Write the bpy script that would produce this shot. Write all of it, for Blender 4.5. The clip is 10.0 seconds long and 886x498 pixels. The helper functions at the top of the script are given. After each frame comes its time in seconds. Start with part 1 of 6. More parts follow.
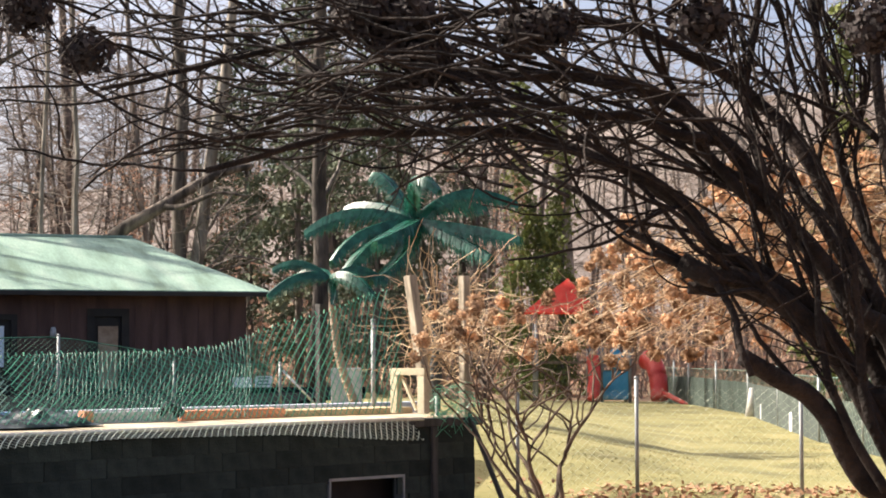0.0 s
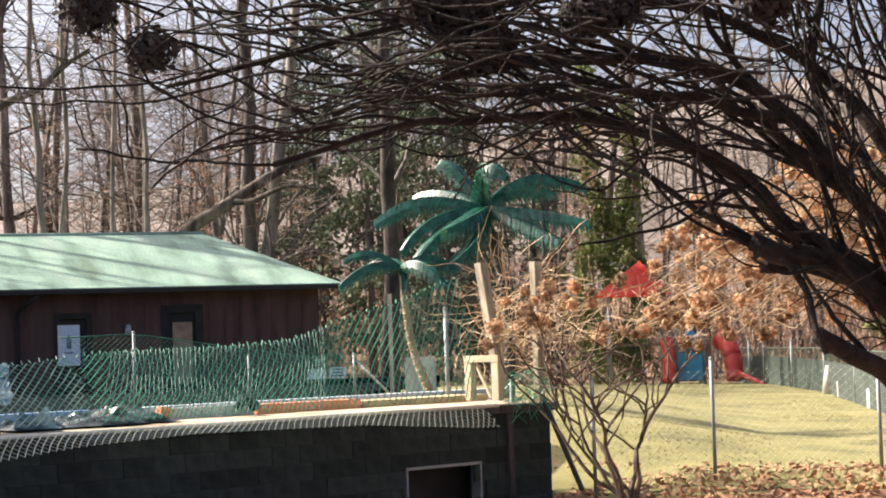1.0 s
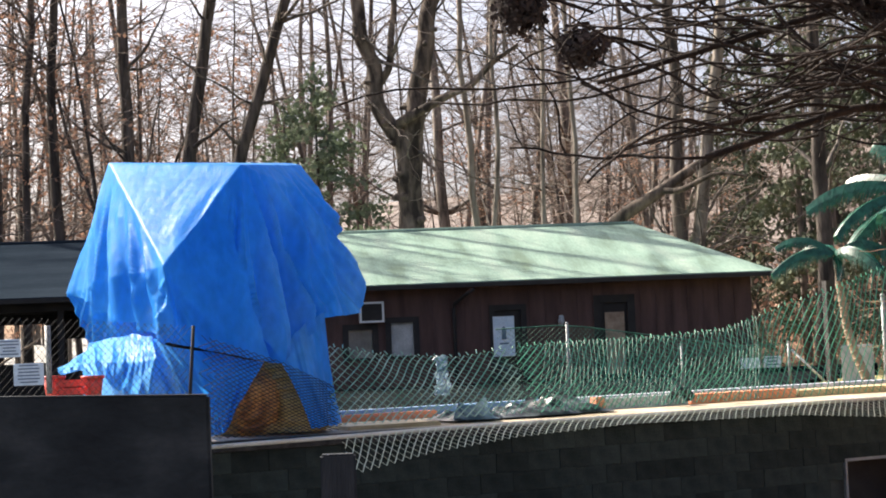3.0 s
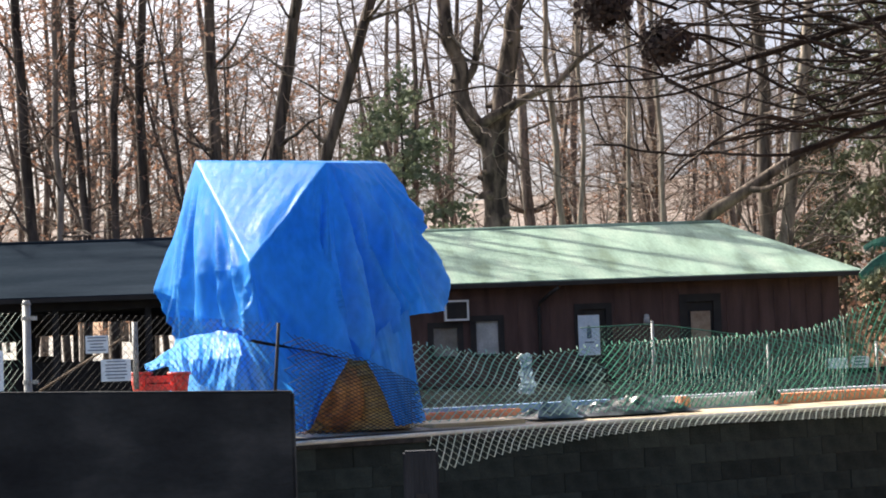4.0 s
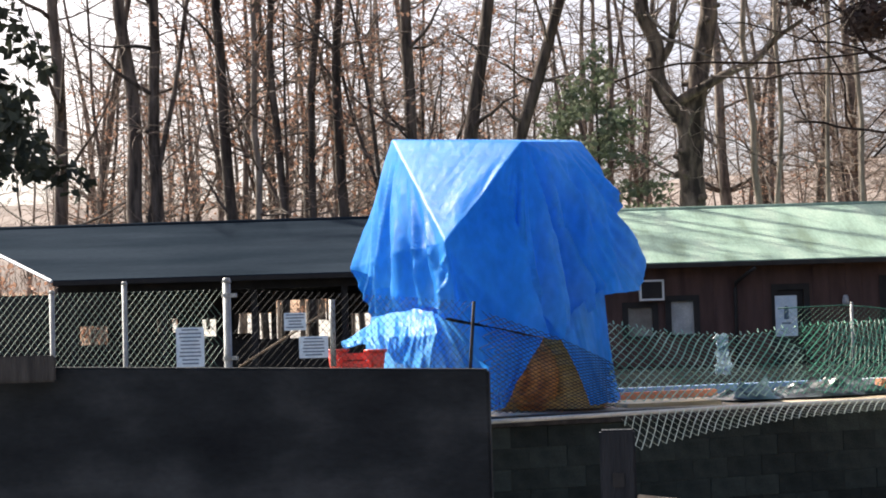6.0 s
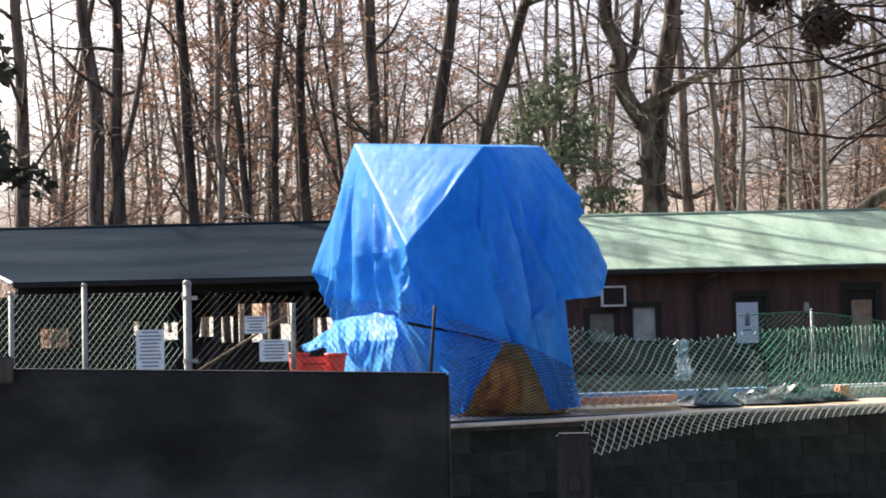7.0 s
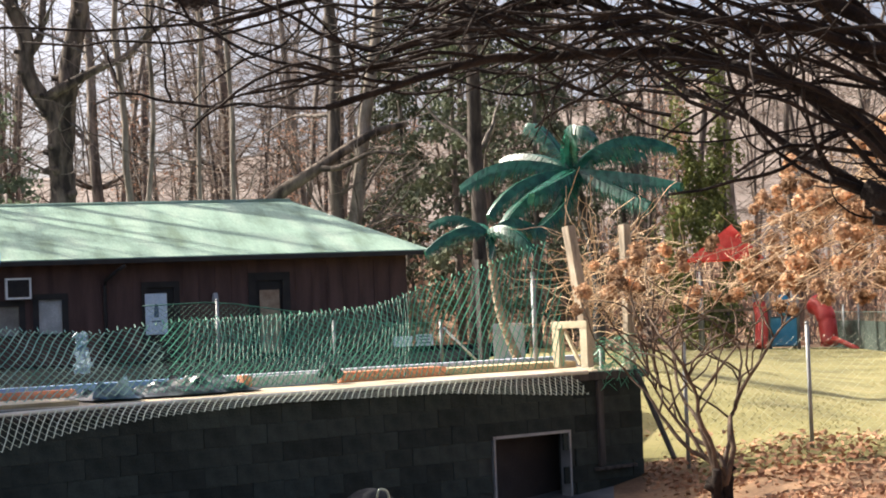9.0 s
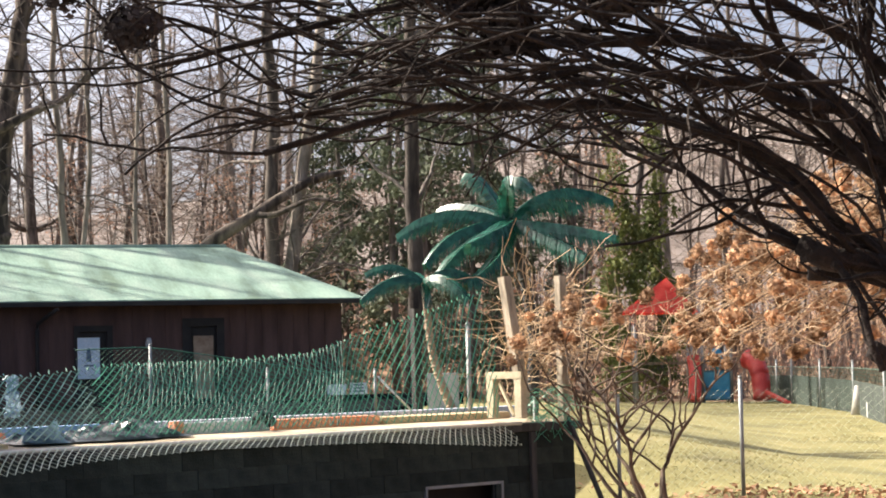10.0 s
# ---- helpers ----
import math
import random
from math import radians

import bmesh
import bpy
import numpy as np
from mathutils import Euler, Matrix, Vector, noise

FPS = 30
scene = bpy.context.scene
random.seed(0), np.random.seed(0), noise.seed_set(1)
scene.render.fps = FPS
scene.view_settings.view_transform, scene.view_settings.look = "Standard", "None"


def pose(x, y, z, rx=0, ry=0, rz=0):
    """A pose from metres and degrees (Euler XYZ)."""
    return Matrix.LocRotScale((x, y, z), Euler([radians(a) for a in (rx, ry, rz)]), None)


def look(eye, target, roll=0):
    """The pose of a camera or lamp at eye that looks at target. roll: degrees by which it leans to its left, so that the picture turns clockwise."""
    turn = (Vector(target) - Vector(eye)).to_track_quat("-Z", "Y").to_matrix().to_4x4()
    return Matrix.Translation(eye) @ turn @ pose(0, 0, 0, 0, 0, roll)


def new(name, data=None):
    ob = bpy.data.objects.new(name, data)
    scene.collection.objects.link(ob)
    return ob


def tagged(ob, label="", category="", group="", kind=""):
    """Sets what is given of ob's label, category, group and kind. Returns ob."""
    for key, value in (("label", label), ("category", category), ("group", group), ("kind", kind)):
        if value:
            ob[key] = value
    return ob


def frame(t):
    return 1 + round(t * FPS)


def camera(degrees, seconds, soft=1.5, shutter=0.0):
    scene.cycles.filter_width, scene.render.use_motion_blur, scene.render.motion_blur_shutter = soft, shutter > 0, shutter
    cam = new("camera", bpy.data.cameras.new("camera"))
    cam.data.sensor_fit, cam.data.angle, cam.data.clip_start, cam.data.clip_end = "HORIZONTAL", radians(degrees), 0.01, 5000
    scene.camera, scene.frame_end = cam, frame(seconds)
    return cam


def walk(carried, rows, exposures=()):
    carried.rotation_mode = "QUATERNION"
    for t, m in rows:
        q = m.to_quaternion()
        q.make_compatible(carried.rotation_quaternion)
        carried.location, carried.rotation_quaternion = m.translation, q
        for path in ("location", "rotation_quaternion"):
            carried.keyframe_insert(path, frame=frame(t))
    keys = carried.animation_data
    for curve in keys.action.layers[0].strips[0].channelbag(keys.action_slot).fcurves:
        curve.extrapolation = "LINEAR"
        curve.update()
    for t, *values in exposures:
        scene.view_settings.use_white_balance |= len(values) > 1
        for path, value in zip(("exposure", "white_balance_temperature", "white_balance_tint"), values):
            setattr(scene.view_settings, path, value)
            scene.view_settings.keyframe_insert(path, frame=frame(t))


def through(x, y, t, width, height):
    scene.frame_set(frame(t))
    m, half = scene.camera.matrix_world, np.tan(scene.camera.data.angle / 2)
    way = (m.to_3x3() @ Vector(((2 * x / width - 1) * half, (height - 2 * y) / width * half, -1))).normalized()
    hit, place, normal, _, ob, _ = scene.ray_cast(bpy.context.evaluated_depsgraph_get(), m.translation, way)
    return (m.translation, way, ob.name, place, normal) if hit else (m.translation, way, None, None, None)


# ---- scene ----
EYE = 2.0
cam = camera(25.5, 10.0, soft=1.85)
# seconds, sway in x, y, z (metres), turn to the left, tilt up, lean to the right (degrees)
ROWS = [
    (0.0, 0.000, 0.000, -0.000, 0.008, 3.267, 0.265),
    (0.5, 0.003, 0.000, -0.003, -0.229, 2.907, 0.987),
    (1.0, 0.002, 0.000, 0.001, 2.072, 2.931, 1.896),
    (1.5, -0.002, 0.000, 0.008, 6.569, 3.289, 2.123),
    (2.0, -0.007, 0.000, 0.007, 10.245, 3.458, 2.041),
    (2.5, -0.005, 0.000, 0.015, 12.766, 3.262, 2.218),
    (3.0, -0.008, 0.000, 0.017, 14.627, 3.072, 2.398),
    (3.2, -0.006, 0.000, 0.016, 15.247, 3.062, 2.348),
    (4.3, 0.004, 0.000, 0.010, 17.970, 3.107, 2.029),
    (4.5, 0.006, 0.000, 0.009, 18.670, 3.067, 1.989),
    (5.0, -0.017, 0.000, 0.009, 20.500, 2.968, 2.055),
    (5.5, -0.014, 0.000, 0.006, 21.971, 2.889, 1.945),
    (5.7, -0.013, 0.000, 0.009, 22.444, 2.817, 1.875),
    (6.8, 0.006, 0.000, 0.002, 23.175, 2.619, 1.420),
    (7.0, 0.009, 0.000, -0.000, 21.751, 2.829, 1.313),
    (7.5, 0.024, 0.000, 0.007, 15.713, 3.222, 1.236),
    (8.0, 0.047, 0.000, -0.002, 9.962, 2.828, 1.653),
    (8.5, 0.072, 0.000, 0.002, 6.650, 2.119, 2.367),
    (9.0, 0.020, 0.580, -0.010, 4.738, 2.061, 2.241),
    (9.5, 0.020, 0.600, -0.010, 3.488, 2.489, 1.815),
    (10.0, 0.020, 0.600, -0.010, 2.823, 3.438, 1.372),
]
walk(cam, [(t, pose(x, y, EYE + z, 0, 0, yaw) @ pose(0, 0, 0, 90 + tilt) @ pose(0, 0, 0, 0, 0, -lean)) for t, x, y, z, yaw, tilt, lean in ROWS])

# ---- light ----
SUN_BEARING, SUN_HEIGHT = -71.0, 40.0
world = bpy.data.worlds.new("sky")
scene.world = world
world.use_nodes = True
wn = world.node_tree.nodes
sky = wn.new("ShaderNodeTexSky")
sky.sky_type, sky.sun_disc = "NISHITA", False
sky.sun_elevation, sky.sun_rotation = radians(SUN_HEIGHT), radians(SUN_BEARING)
sky.air_density, sky.dust_density, sky.ozone_density = 0.5, 6.0, 0.2
wn["Background"].inputs["Strength"].default_value = 0.14
world.node_tree.links.new(sky.outputs[0], wn["Background"].inputs["Color"])
sun = new("sun", bpy.data.lights.new("sun", "SUN"))
sun.data.energy, sun.data.angle, sun.data.color = 5.0, radians(0.8), (1.0, 0.925, 0.80)
sd = Vector((math.sin(radians(SUN_BEARING)) * math.cos(radians(SUN_HEIGHT)), math.cos(radians(SUN_BEARING)) * math.cos(radians(SUN_HEIGHT)), math.sin(radians(SUN_HEIGHT))))
sun.matrix_world = look(sd * 100, (0, 0, 0))
scene.view_settings.exposure = 1.15


# ---- materials ----
def material(name, c1, c2, rough=0.8, scale=4.0, fine=40.0, bump=0.3, metal=0.0, stretch=(1, 1, 1), per_object=0.0, through=0.0, coat=0.0, spread=(0.35, 0.65), third=None, gloss=0.5):
    m = bpy.data.materials.new(name)
    m.use_nodes = True
    nt = m.node_tree
    n, l = nt.nodes, nt.links
    b = n["Principled BSDF"]
    co = n.new("ShaderNodeTexCoord")
    mp = n.new("ShaderNodeMapping")
    mp.inputs["Scale"].default_value = stretch
    l.new(co.outputs["Object"], mp.inputs["Vector"])
    big = n.new("ShaderNodeTexNoise")
    big.inputs["Scale"].default_value, big.inputs["Detail"].default_value = scale, 4
    l.new(mp.outputs[0], big.inputs["Vector"])
    small = n.new("ShaderNodeTexNoise")
    small.inputs["Scale"].default_value, small.inputs["Detail"].default_value = fine, 3
    l.new(mp.outputs[0], small.inputs["Vector"])
    ramp = n.new("ShaderNodeValToRGB")
    ramp.color_ramp.elements[0].position, ramp.color_ramp.elements[1].position = spread
    ramp.color_ramp.elements[0].color, ramp.color_ramp.elements[1].color = (*c1, 1), (*c2, 1)
    if third:
        e = ramp.color_ramp.elements.new(0.5 * (spread[0] + spread[1]))
        e.color = (*third, 1)
    l.new(big.outputs["Fac"], ramp.inputs["Fac"])
    grain = n.new("ShaderNodeMix")
    grain.data_type, grain.blend_type = "RGBA", "MULTIPLY"
    grain.inputs[0].default_value = 0.55
    l.new(ramp.outputs["Color"], grain.inputs[6])
    tone = n.new("ShaderNodeMapRange")
    tone.inputs["To Min"].default_value, tone.inputs["To Max"].default_value = 0.45, 1.35
    l.new(small.outputs["Fac"], tone.inputs["Value"])
    l.new(tone.outputs["Result"], grain.inputs[7])
    out = grain.outputs[2]
    if per_object:
        info = n.new("ShaderNodeObjectInfo")
        vary = n.new("ShaderNodeMapRange")
        vary.inputs["To Min"].default_value, vary.inputs["To Max"].default_value = 1 - per_object, 1 + per_object
        l.new(info.outputs["Random"], vary.inputs["Value"])
        mul = n.new("ShaderNodeMix")
        mul.data_type, mul.blend_type = "RGBA", "MULTIPLY"
        mul.inputs[0].default_value = 1.0
        l.new(out, mul.inputs[6])
        l.new(vary.outputs["Result"], mul.inputs[7])
        out = mul.outputs[2]
    l.new(out, b.inputs["Base Color"])
    b.inputs["Roughness"].default_value, b.inputs["Metallic"].default_value = rough, metal
    b.inputs["Coat Weight"].default_value = coat
    b.inputs["Specular IOR Level"].default_value = gloss
    if bump:
        bp = n.new("ShaderNodeBump")
        bp.inputs["Strength"].default_value, bp.inputs["Distance"].default_value = bump, 0.02
        l.new(small.outputs["Fac"], bp.inputs["Height"])
        l.new(bp.outputs["Normal"], b.inputs["Normal"])
    if through:
        t = n.new("ShaderNodeBsdfTranslucent")
        l.new(out, t.inputs["Color"])
        mix = n.new("ShaderNodeMixShader")
        mix.inputs[0].default_value = through
        l.new(b.outputs[0], mix.inputs[1])
        l.new(t.outputs[0], mix.inputs[2])
        l.new(mix.outputs[0], n["Material Output"].inputs["Surface"])
    return m


GRASS = material("dormant_grass", (0.118, 0.102, 0.034), (0.275, 0.232, 0.096), 0.95, 0.9, 7, 0.6, third=(0.205, 0.184, 0.063), spread=(0.28, 0.72))
LITTER = material("leaf_litter", (0.15, 0.085, 0.045), (0.33, 0.20, 0.108), 0.95, 1.2, 14, 0.8)
# unseen ground by the wall, added grey for neutral bounce light
BOUNCEGROUND = material("grey_bounce_ground", (0.075, 0.08, 0.085), (0.19, 0.195, 0.20), 0.95, 1.0, 18, 0.8)
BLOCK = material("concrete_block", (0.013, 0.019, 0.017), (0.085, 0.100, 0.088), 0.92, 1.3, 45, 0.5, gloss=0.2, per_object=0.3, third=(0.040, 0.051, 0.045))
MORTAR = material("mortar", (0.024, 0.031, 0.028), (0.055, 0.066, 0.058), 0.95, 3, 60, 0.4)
# stain mottle over a base darkened for the wall's shade
DARKWALL = material("shaded_stained_concrete", (0.010, 0.012, 0.015), (0.060, 0.066, 0.072), 0.9, 1.7, 26, 0.5, stretch=(0.7, 0.7, 1.3), gloss=0.1, third=(0.024, 0.028, 0.032), spread=(0.3, 0.72))
POOLFLOOR = material("near_black_concrete", (0.006, 0.008, 0.009), (0.016, 0.019, 0.020), 1.0, 0.8, 20, 0.0, gloss=0.0)
CONCRETE = material("concrete", (0.36, 0.35, 0.32), (0.5, 0.48, 0.44), 0.9, 1.5, 40, 0.3)
BLUEPAINT = material("pool_blue_paint", (0.10, 0.24, 0.46), (0.2, 0.36, 0.58), 0.6, 2.0, 30, 0.2)
PALEBLUE = material("faded_pool_coping", (0.42, 0.48, 0.58), (0.6, 0.62, 0.68), 0.7, 1.5, 30, 0.2)
ORANGE = material("faded_orange_board", (0.76, 0.23, 0.10), (0.84, 0.36, 0.20), 0.7, 2.0, 30, 0.2)
PLY = material("weathered_plywood", (0.42, 0.31, 0.17), (0.62, 0.49, 0.30), 0.8, 2.0, 30, 0.3, stretch=(1, 1, 3))
WOOD = material("weathered_timber", (0.24, 0.20, 0.145), (0.54, 0.46, 0.35), 0.85, 3.0, 40, 0.5, stretch=(3, 3, 0.6))
GREYWOOD = material("grey_timber", (0.032, 0.031, 0.030), (0.08, 0.075, 0.070), 0.9, 3.0, 30, 0.6, stretch=(4, 4, 0.5))
POSTWOOD = material("dark_weathered_post", (0.012, 0.015, 0.020), (0.034, 0.039, 0.048), 0.9, 3.0, 30, 0.6, stretch=(4, 4, 0.5), gloss=0.2)
CREAM = material("cream_painted_wood", (0.42, 0.36, 0.24), (0.60, 0.52, 0.37), 0.7, 3.0, 40, 0.3)
PALEGREY = material("pale_grey_vinyl", (0.40, 0.42, 0.44), (0.58, 0.6, 0.62), 0.5, 3.0, 30, 0.2)
OLDDECK = material("sun_bleached_deck_boards", (0.30, 0.235, 0.16), (0.58, 0.46, 0.33), 0.85, 1.6, 30, 0.4, per_object=0.2)
SIDING = material("maroon_board_siding", (0.068, 0.036, 0.031), (0.125, 0.070, 0.060), 0.85, 1.2, 25, 0.3, stretch=(3, 3, 0.5))
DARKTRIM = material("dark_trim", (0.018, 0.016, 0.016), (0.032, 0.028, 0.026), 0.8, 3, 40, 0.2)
MINT = material("mint_metal_roof", (0.17, 0.235, 0.178), (0.35, 0.45, 0.372), 0.65, 0.9, 12, 0.15, stretch=(1.6, 0.35, 0.35), third=(0.27, 0.38, 0.312), spread=(0.3, 0.68), gloss=0.04)
SLATE = material("slate_grey_metal_roof", (0.016, 0.023, 0.032), (0.028, 0.038, 0.051), 1.0, 0.4, 12, 0.0, stretch=(0.5, 2.0, 2.0), gloss=0.0)
WHITE = material("white_paint", (0.72, 0.72, 0.7), (0.82, 0.82, 0.8), 0.6, 3, 40, 0.1)
# white boards, with the blue cast of open shade coloured in
SIGNBOARD = material("white_sign_in_blue_shade", (0.60, 0.74, 0.86), (0.74, 0.84, 0.93), 0.6, 6, 40, 0.1)
OLDGREEN = material("weathered_green_mesh", (0.06, 0.13, 0.10), (0.17, 0.25, 0.20), 0.6, 4, 50, 0.0)
DARKGREEN = material("dark_green_mesh", (0.02, 0.11, 0.075), (0.05, 0.18, 0.125), 0.6, 4, 50, 0.0)
INK = material("sign_ink", (0.06, 0.12, 0.20), (0.14, 0.20, 0.30), 0.7, 3, 40, 0.0)
GLASS_GREY = material("dusty_window", (0.12, 0.13, 0.14), (0.22, 0.24, 0.25), 0.15, 1.5, 20, 0.05)
BLINDS = material("pale_curtain", (0.42, 0.43, 0.42), (0.6, 0.6, 0.58), 0.8, 3, 20, 0.2)
STEEL = material("galvanised_steel", (0.22, 0.235, 0.24), (0.36, 0.375, 0.375), 0.6, 4, 50, 0.1, metal=0.4)
PALESTEEL = material("bleached_steel", (0.66, 0.63, 0.52), (0.82, 0.79, 0.68), 0.6, 4, 50, 0.05)
# sunlight on the hanging strands is put into this pale colour
PALEWIRE = material("sunlit_wire", (0.60, 0.68, 0.50), (0.80, 0.86, 0.68), 0.5, 4, 50, 0.0)
DARKTIMBER = material("brown_timber", (0.10, 0.072, 0.048), (0.22, 0.165, 0.115), 0.9, 3.0, 40, 0.5, stretch=(3, 3, 0.6))
WIRE = material("galvanised_wire", (0.42, 0.47, 0.36), (0.58, 0.62, 0.48), 0.5, 4, 50, 0.0, metal=0.3)
# green wire made paler: its sun highlights are part of the colour
HIGHLITWIRE = material("highlit_vinyl_wire", (0.10, 0.30, 0.20), (0.38, 0.56, 0.44), 0.35, 3, 50, 0.0)
GREENWIRE = material("green_vinyl_wire", (0.045, 0.27, 0.155), (0.13, 0.45, 0.28), 0.38, 4, 50, 0.0)
BLACKWIRE = material("black_vinyl_wire", (0.02, 0.022, 0.025), (0.04, 0.042, 0.045), 0.7, 4, 50, 0.0, gloss=0.1)
TARP = material("blue_tarpaulin", (0.020, 0.235, 0.74), (0.115, 0.42, 0.87), 0.38, 0.8, 13, 0.3, through=0.42, stretch=(1, 1, 0.6), gloss=0.08, third=(0.038, 0.315, 0.85))
SHELL = material("brown_fibreglass", (0.26, 0.085, 0.018), (0.86, 0.38, 0.085), 0.32, 4, 30, 0.3, through=0.22)
REDPLASTIC = material("red_plastic", (0.76, 0.085, 0.07), (0.86, 0.16, 0.13), 0.4, 3, 30, 0.05, through=0.35)
REDCANOPY = material("red_canopy", (0.80, 0.10, 0.075), (0.88, 0.20, 0.15), 0.6, 3, 30, 0.05, through=0.65)
RAGPLASTIC = material("pale_blue_plastic_film", (0.10, 0.19, 0.27), (0.40, 0.52, 0.60), 0.3, 5, 25, 0.4, through=0.3)
BLUEPLASTIC = material("blue_plastic", (0.08, 0.46, 0.70), (0.18, 0.60, 0.82), 0.35, 3, 30, 0.05, through=0.5)
GREYSHEET = material("grey_sheeting", (0.008, 0.012, 0.012), (0.11, 0.13, 0.125), 0.35, 6, 22, 0.5, gloss=0.5, spread=(0.42, 0.7))
PALMGREEN = material("green_plastic_frond", (0.006, 0.062, 0.040), (0.024, 0.15, 0.10), 0.27, 7, 30, 0.2, through=0.2, gloss=0.8)
PALMTRUNK = material("tan_plastic_trunk", (0.28, 0.19, 0.125), (0.44, 0.33, 0.235), 0.7, 4, 25, 0.4)
BARK = material("forest_bark", (0.052, 0.044, 0.038), (0.20, 0.170, 0.147), 0.95, 3.0, 18, 0.8, stretch=(2, 2, 0.4), per_object=0.45)
TWIGS = material("forest_twigs", (0.13, 0.098, 0.080), (0.27, 0.212, 0.178), 0.95, 1.0, 18, 0.0, per_object=0.35)
# bark kept near black: the close shrub's shade is in the colour
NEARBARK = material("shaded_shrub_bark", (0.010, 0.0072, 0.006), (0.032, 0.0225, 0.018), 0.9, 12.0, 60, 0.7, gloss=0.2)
STRAW = material("straw_stems", (0.42, 0.29, 0.17), (0.68, 0.52, 0.34), 0.9, 6, 40, 0.2)
STEMBARK = material("brown_stem_bark", (0.06, 0.04, 0.028), (0.15, 0.105, 0.072), 0.9, 8, 40, 0.5)
DRYHEAD = material("dry_flower_head", (0.20, 0.105, 0.05), (0.68, 0.44, 0.265), 0.9, 9, 40, 0.3, through=0.32, per_object=0.45)
# dry heads of the close shrub, darkened to carry its shade
SHADEDHEAD = material("shaded_dry_flower_head", (0.016, 0.011, 0.010), (0.055, 0.038, 0.033), 0.9, 14, 60, 0.3, through=0.1)
LEAFBROWN = material("clinging_oak_leaves", (0.30, 0.165, 0.11), (0.48, 0.30, 0.215), 0.9, 1.0, 10, 0.0, through=0.3)
OAKBARK = material("old_oak_bark", (0.030, 0.022, 0.017), (0.20, 0.155, 0.122), 0.95, 2.6, 14, 0.9, stretch=(1.5, 1.5, 0.5), spread=(0.38, 0.66))
# sunlit trunks: the sun on the bark is mixed into this paler tone
PALEBARK = material("sunlit_pale_bark", (0.12, 0.098, 0.078), (0.36, 0.31, 0.26), 0.95, 2.0, 14, 0.8, stretch=(2, 2, 0.5))
DARKBARK = material("dark_bark", (0.030, 0.024, 0.020), (0.15, 0.122, 0.102), 0.95, 2.6, 16, 0.9, stretch=(2, 2, 0.4), per_object=0.4)
YOUNGPINE = material("young_pine_needles", (0.10, 0.135, 0.085), (0.22, 0.26, 0.165), 0.8, 1.0, 10, 0.0, through=0.25)
PINE = material("pine_needles", (0.045, 0.062, 0.036), (0.115, 0.13, 0.078), 0.8, 1.0, 10, 0.0, through=0.15, per_object=0.3)
# darker copy of the pine needles, with shade put into the colour
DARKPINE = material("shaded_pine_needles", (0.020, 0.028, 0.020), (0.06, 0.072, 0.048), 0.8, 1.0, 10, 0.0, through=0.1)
YEWGREEN = material("yellow_green_needles", (0.07, 0.10, 0.025), (0.2, 0.22, 0.06), 0.8, 0.8, 10, 0.0, through=0.2)
FARWOODS = material("far_wooded_hill", (0.115, 0.090, 0.078), (0.21, 0.172, 0.152), 1.0, 0.05, 0.6, 0.0)
GREENSCREEN = material("green_privacy_screen", (0.028, 0.04, 0.034), (0.055, 0.07, 0.06), 0.8, 1.5, 20, 0.2)


# ---- shapes ----
def spot(bearing, rise, away):
    """The place seen from the eye at a bearing and rise (degrees), that many metres away over the ground."""
    a = radians(bearing)
    return Vector((away * math.sin(a), away * math.cos(a), EYE + away * math.tan(radians(rise))))


def mesh_of(V, F, name, smooth=False):
    me = bpy.data.meshes.new(name)
    me.from_pydata([tuple(v) for v in V], [], F)
    if smooth:
        me.polygons.foreach_set("use_smooth", [True] * len(me.polygons))
    me.update()
    return me


def part(name, me, mat, parent=None, label="", kind=""):
    if not me.materials:
        me.materials.append(mat)
    ob = new(name, me)
    ob.parent = parent
    return tagged(ob, label, kind=kind)


def thing(name, place, label, category, group="", kind="", turn=0.0):
    ob = new(name)
    ob.matrix_basis = pose(*place, 0, 0, turn)
    return tagged(ob, label, category, group, kind)


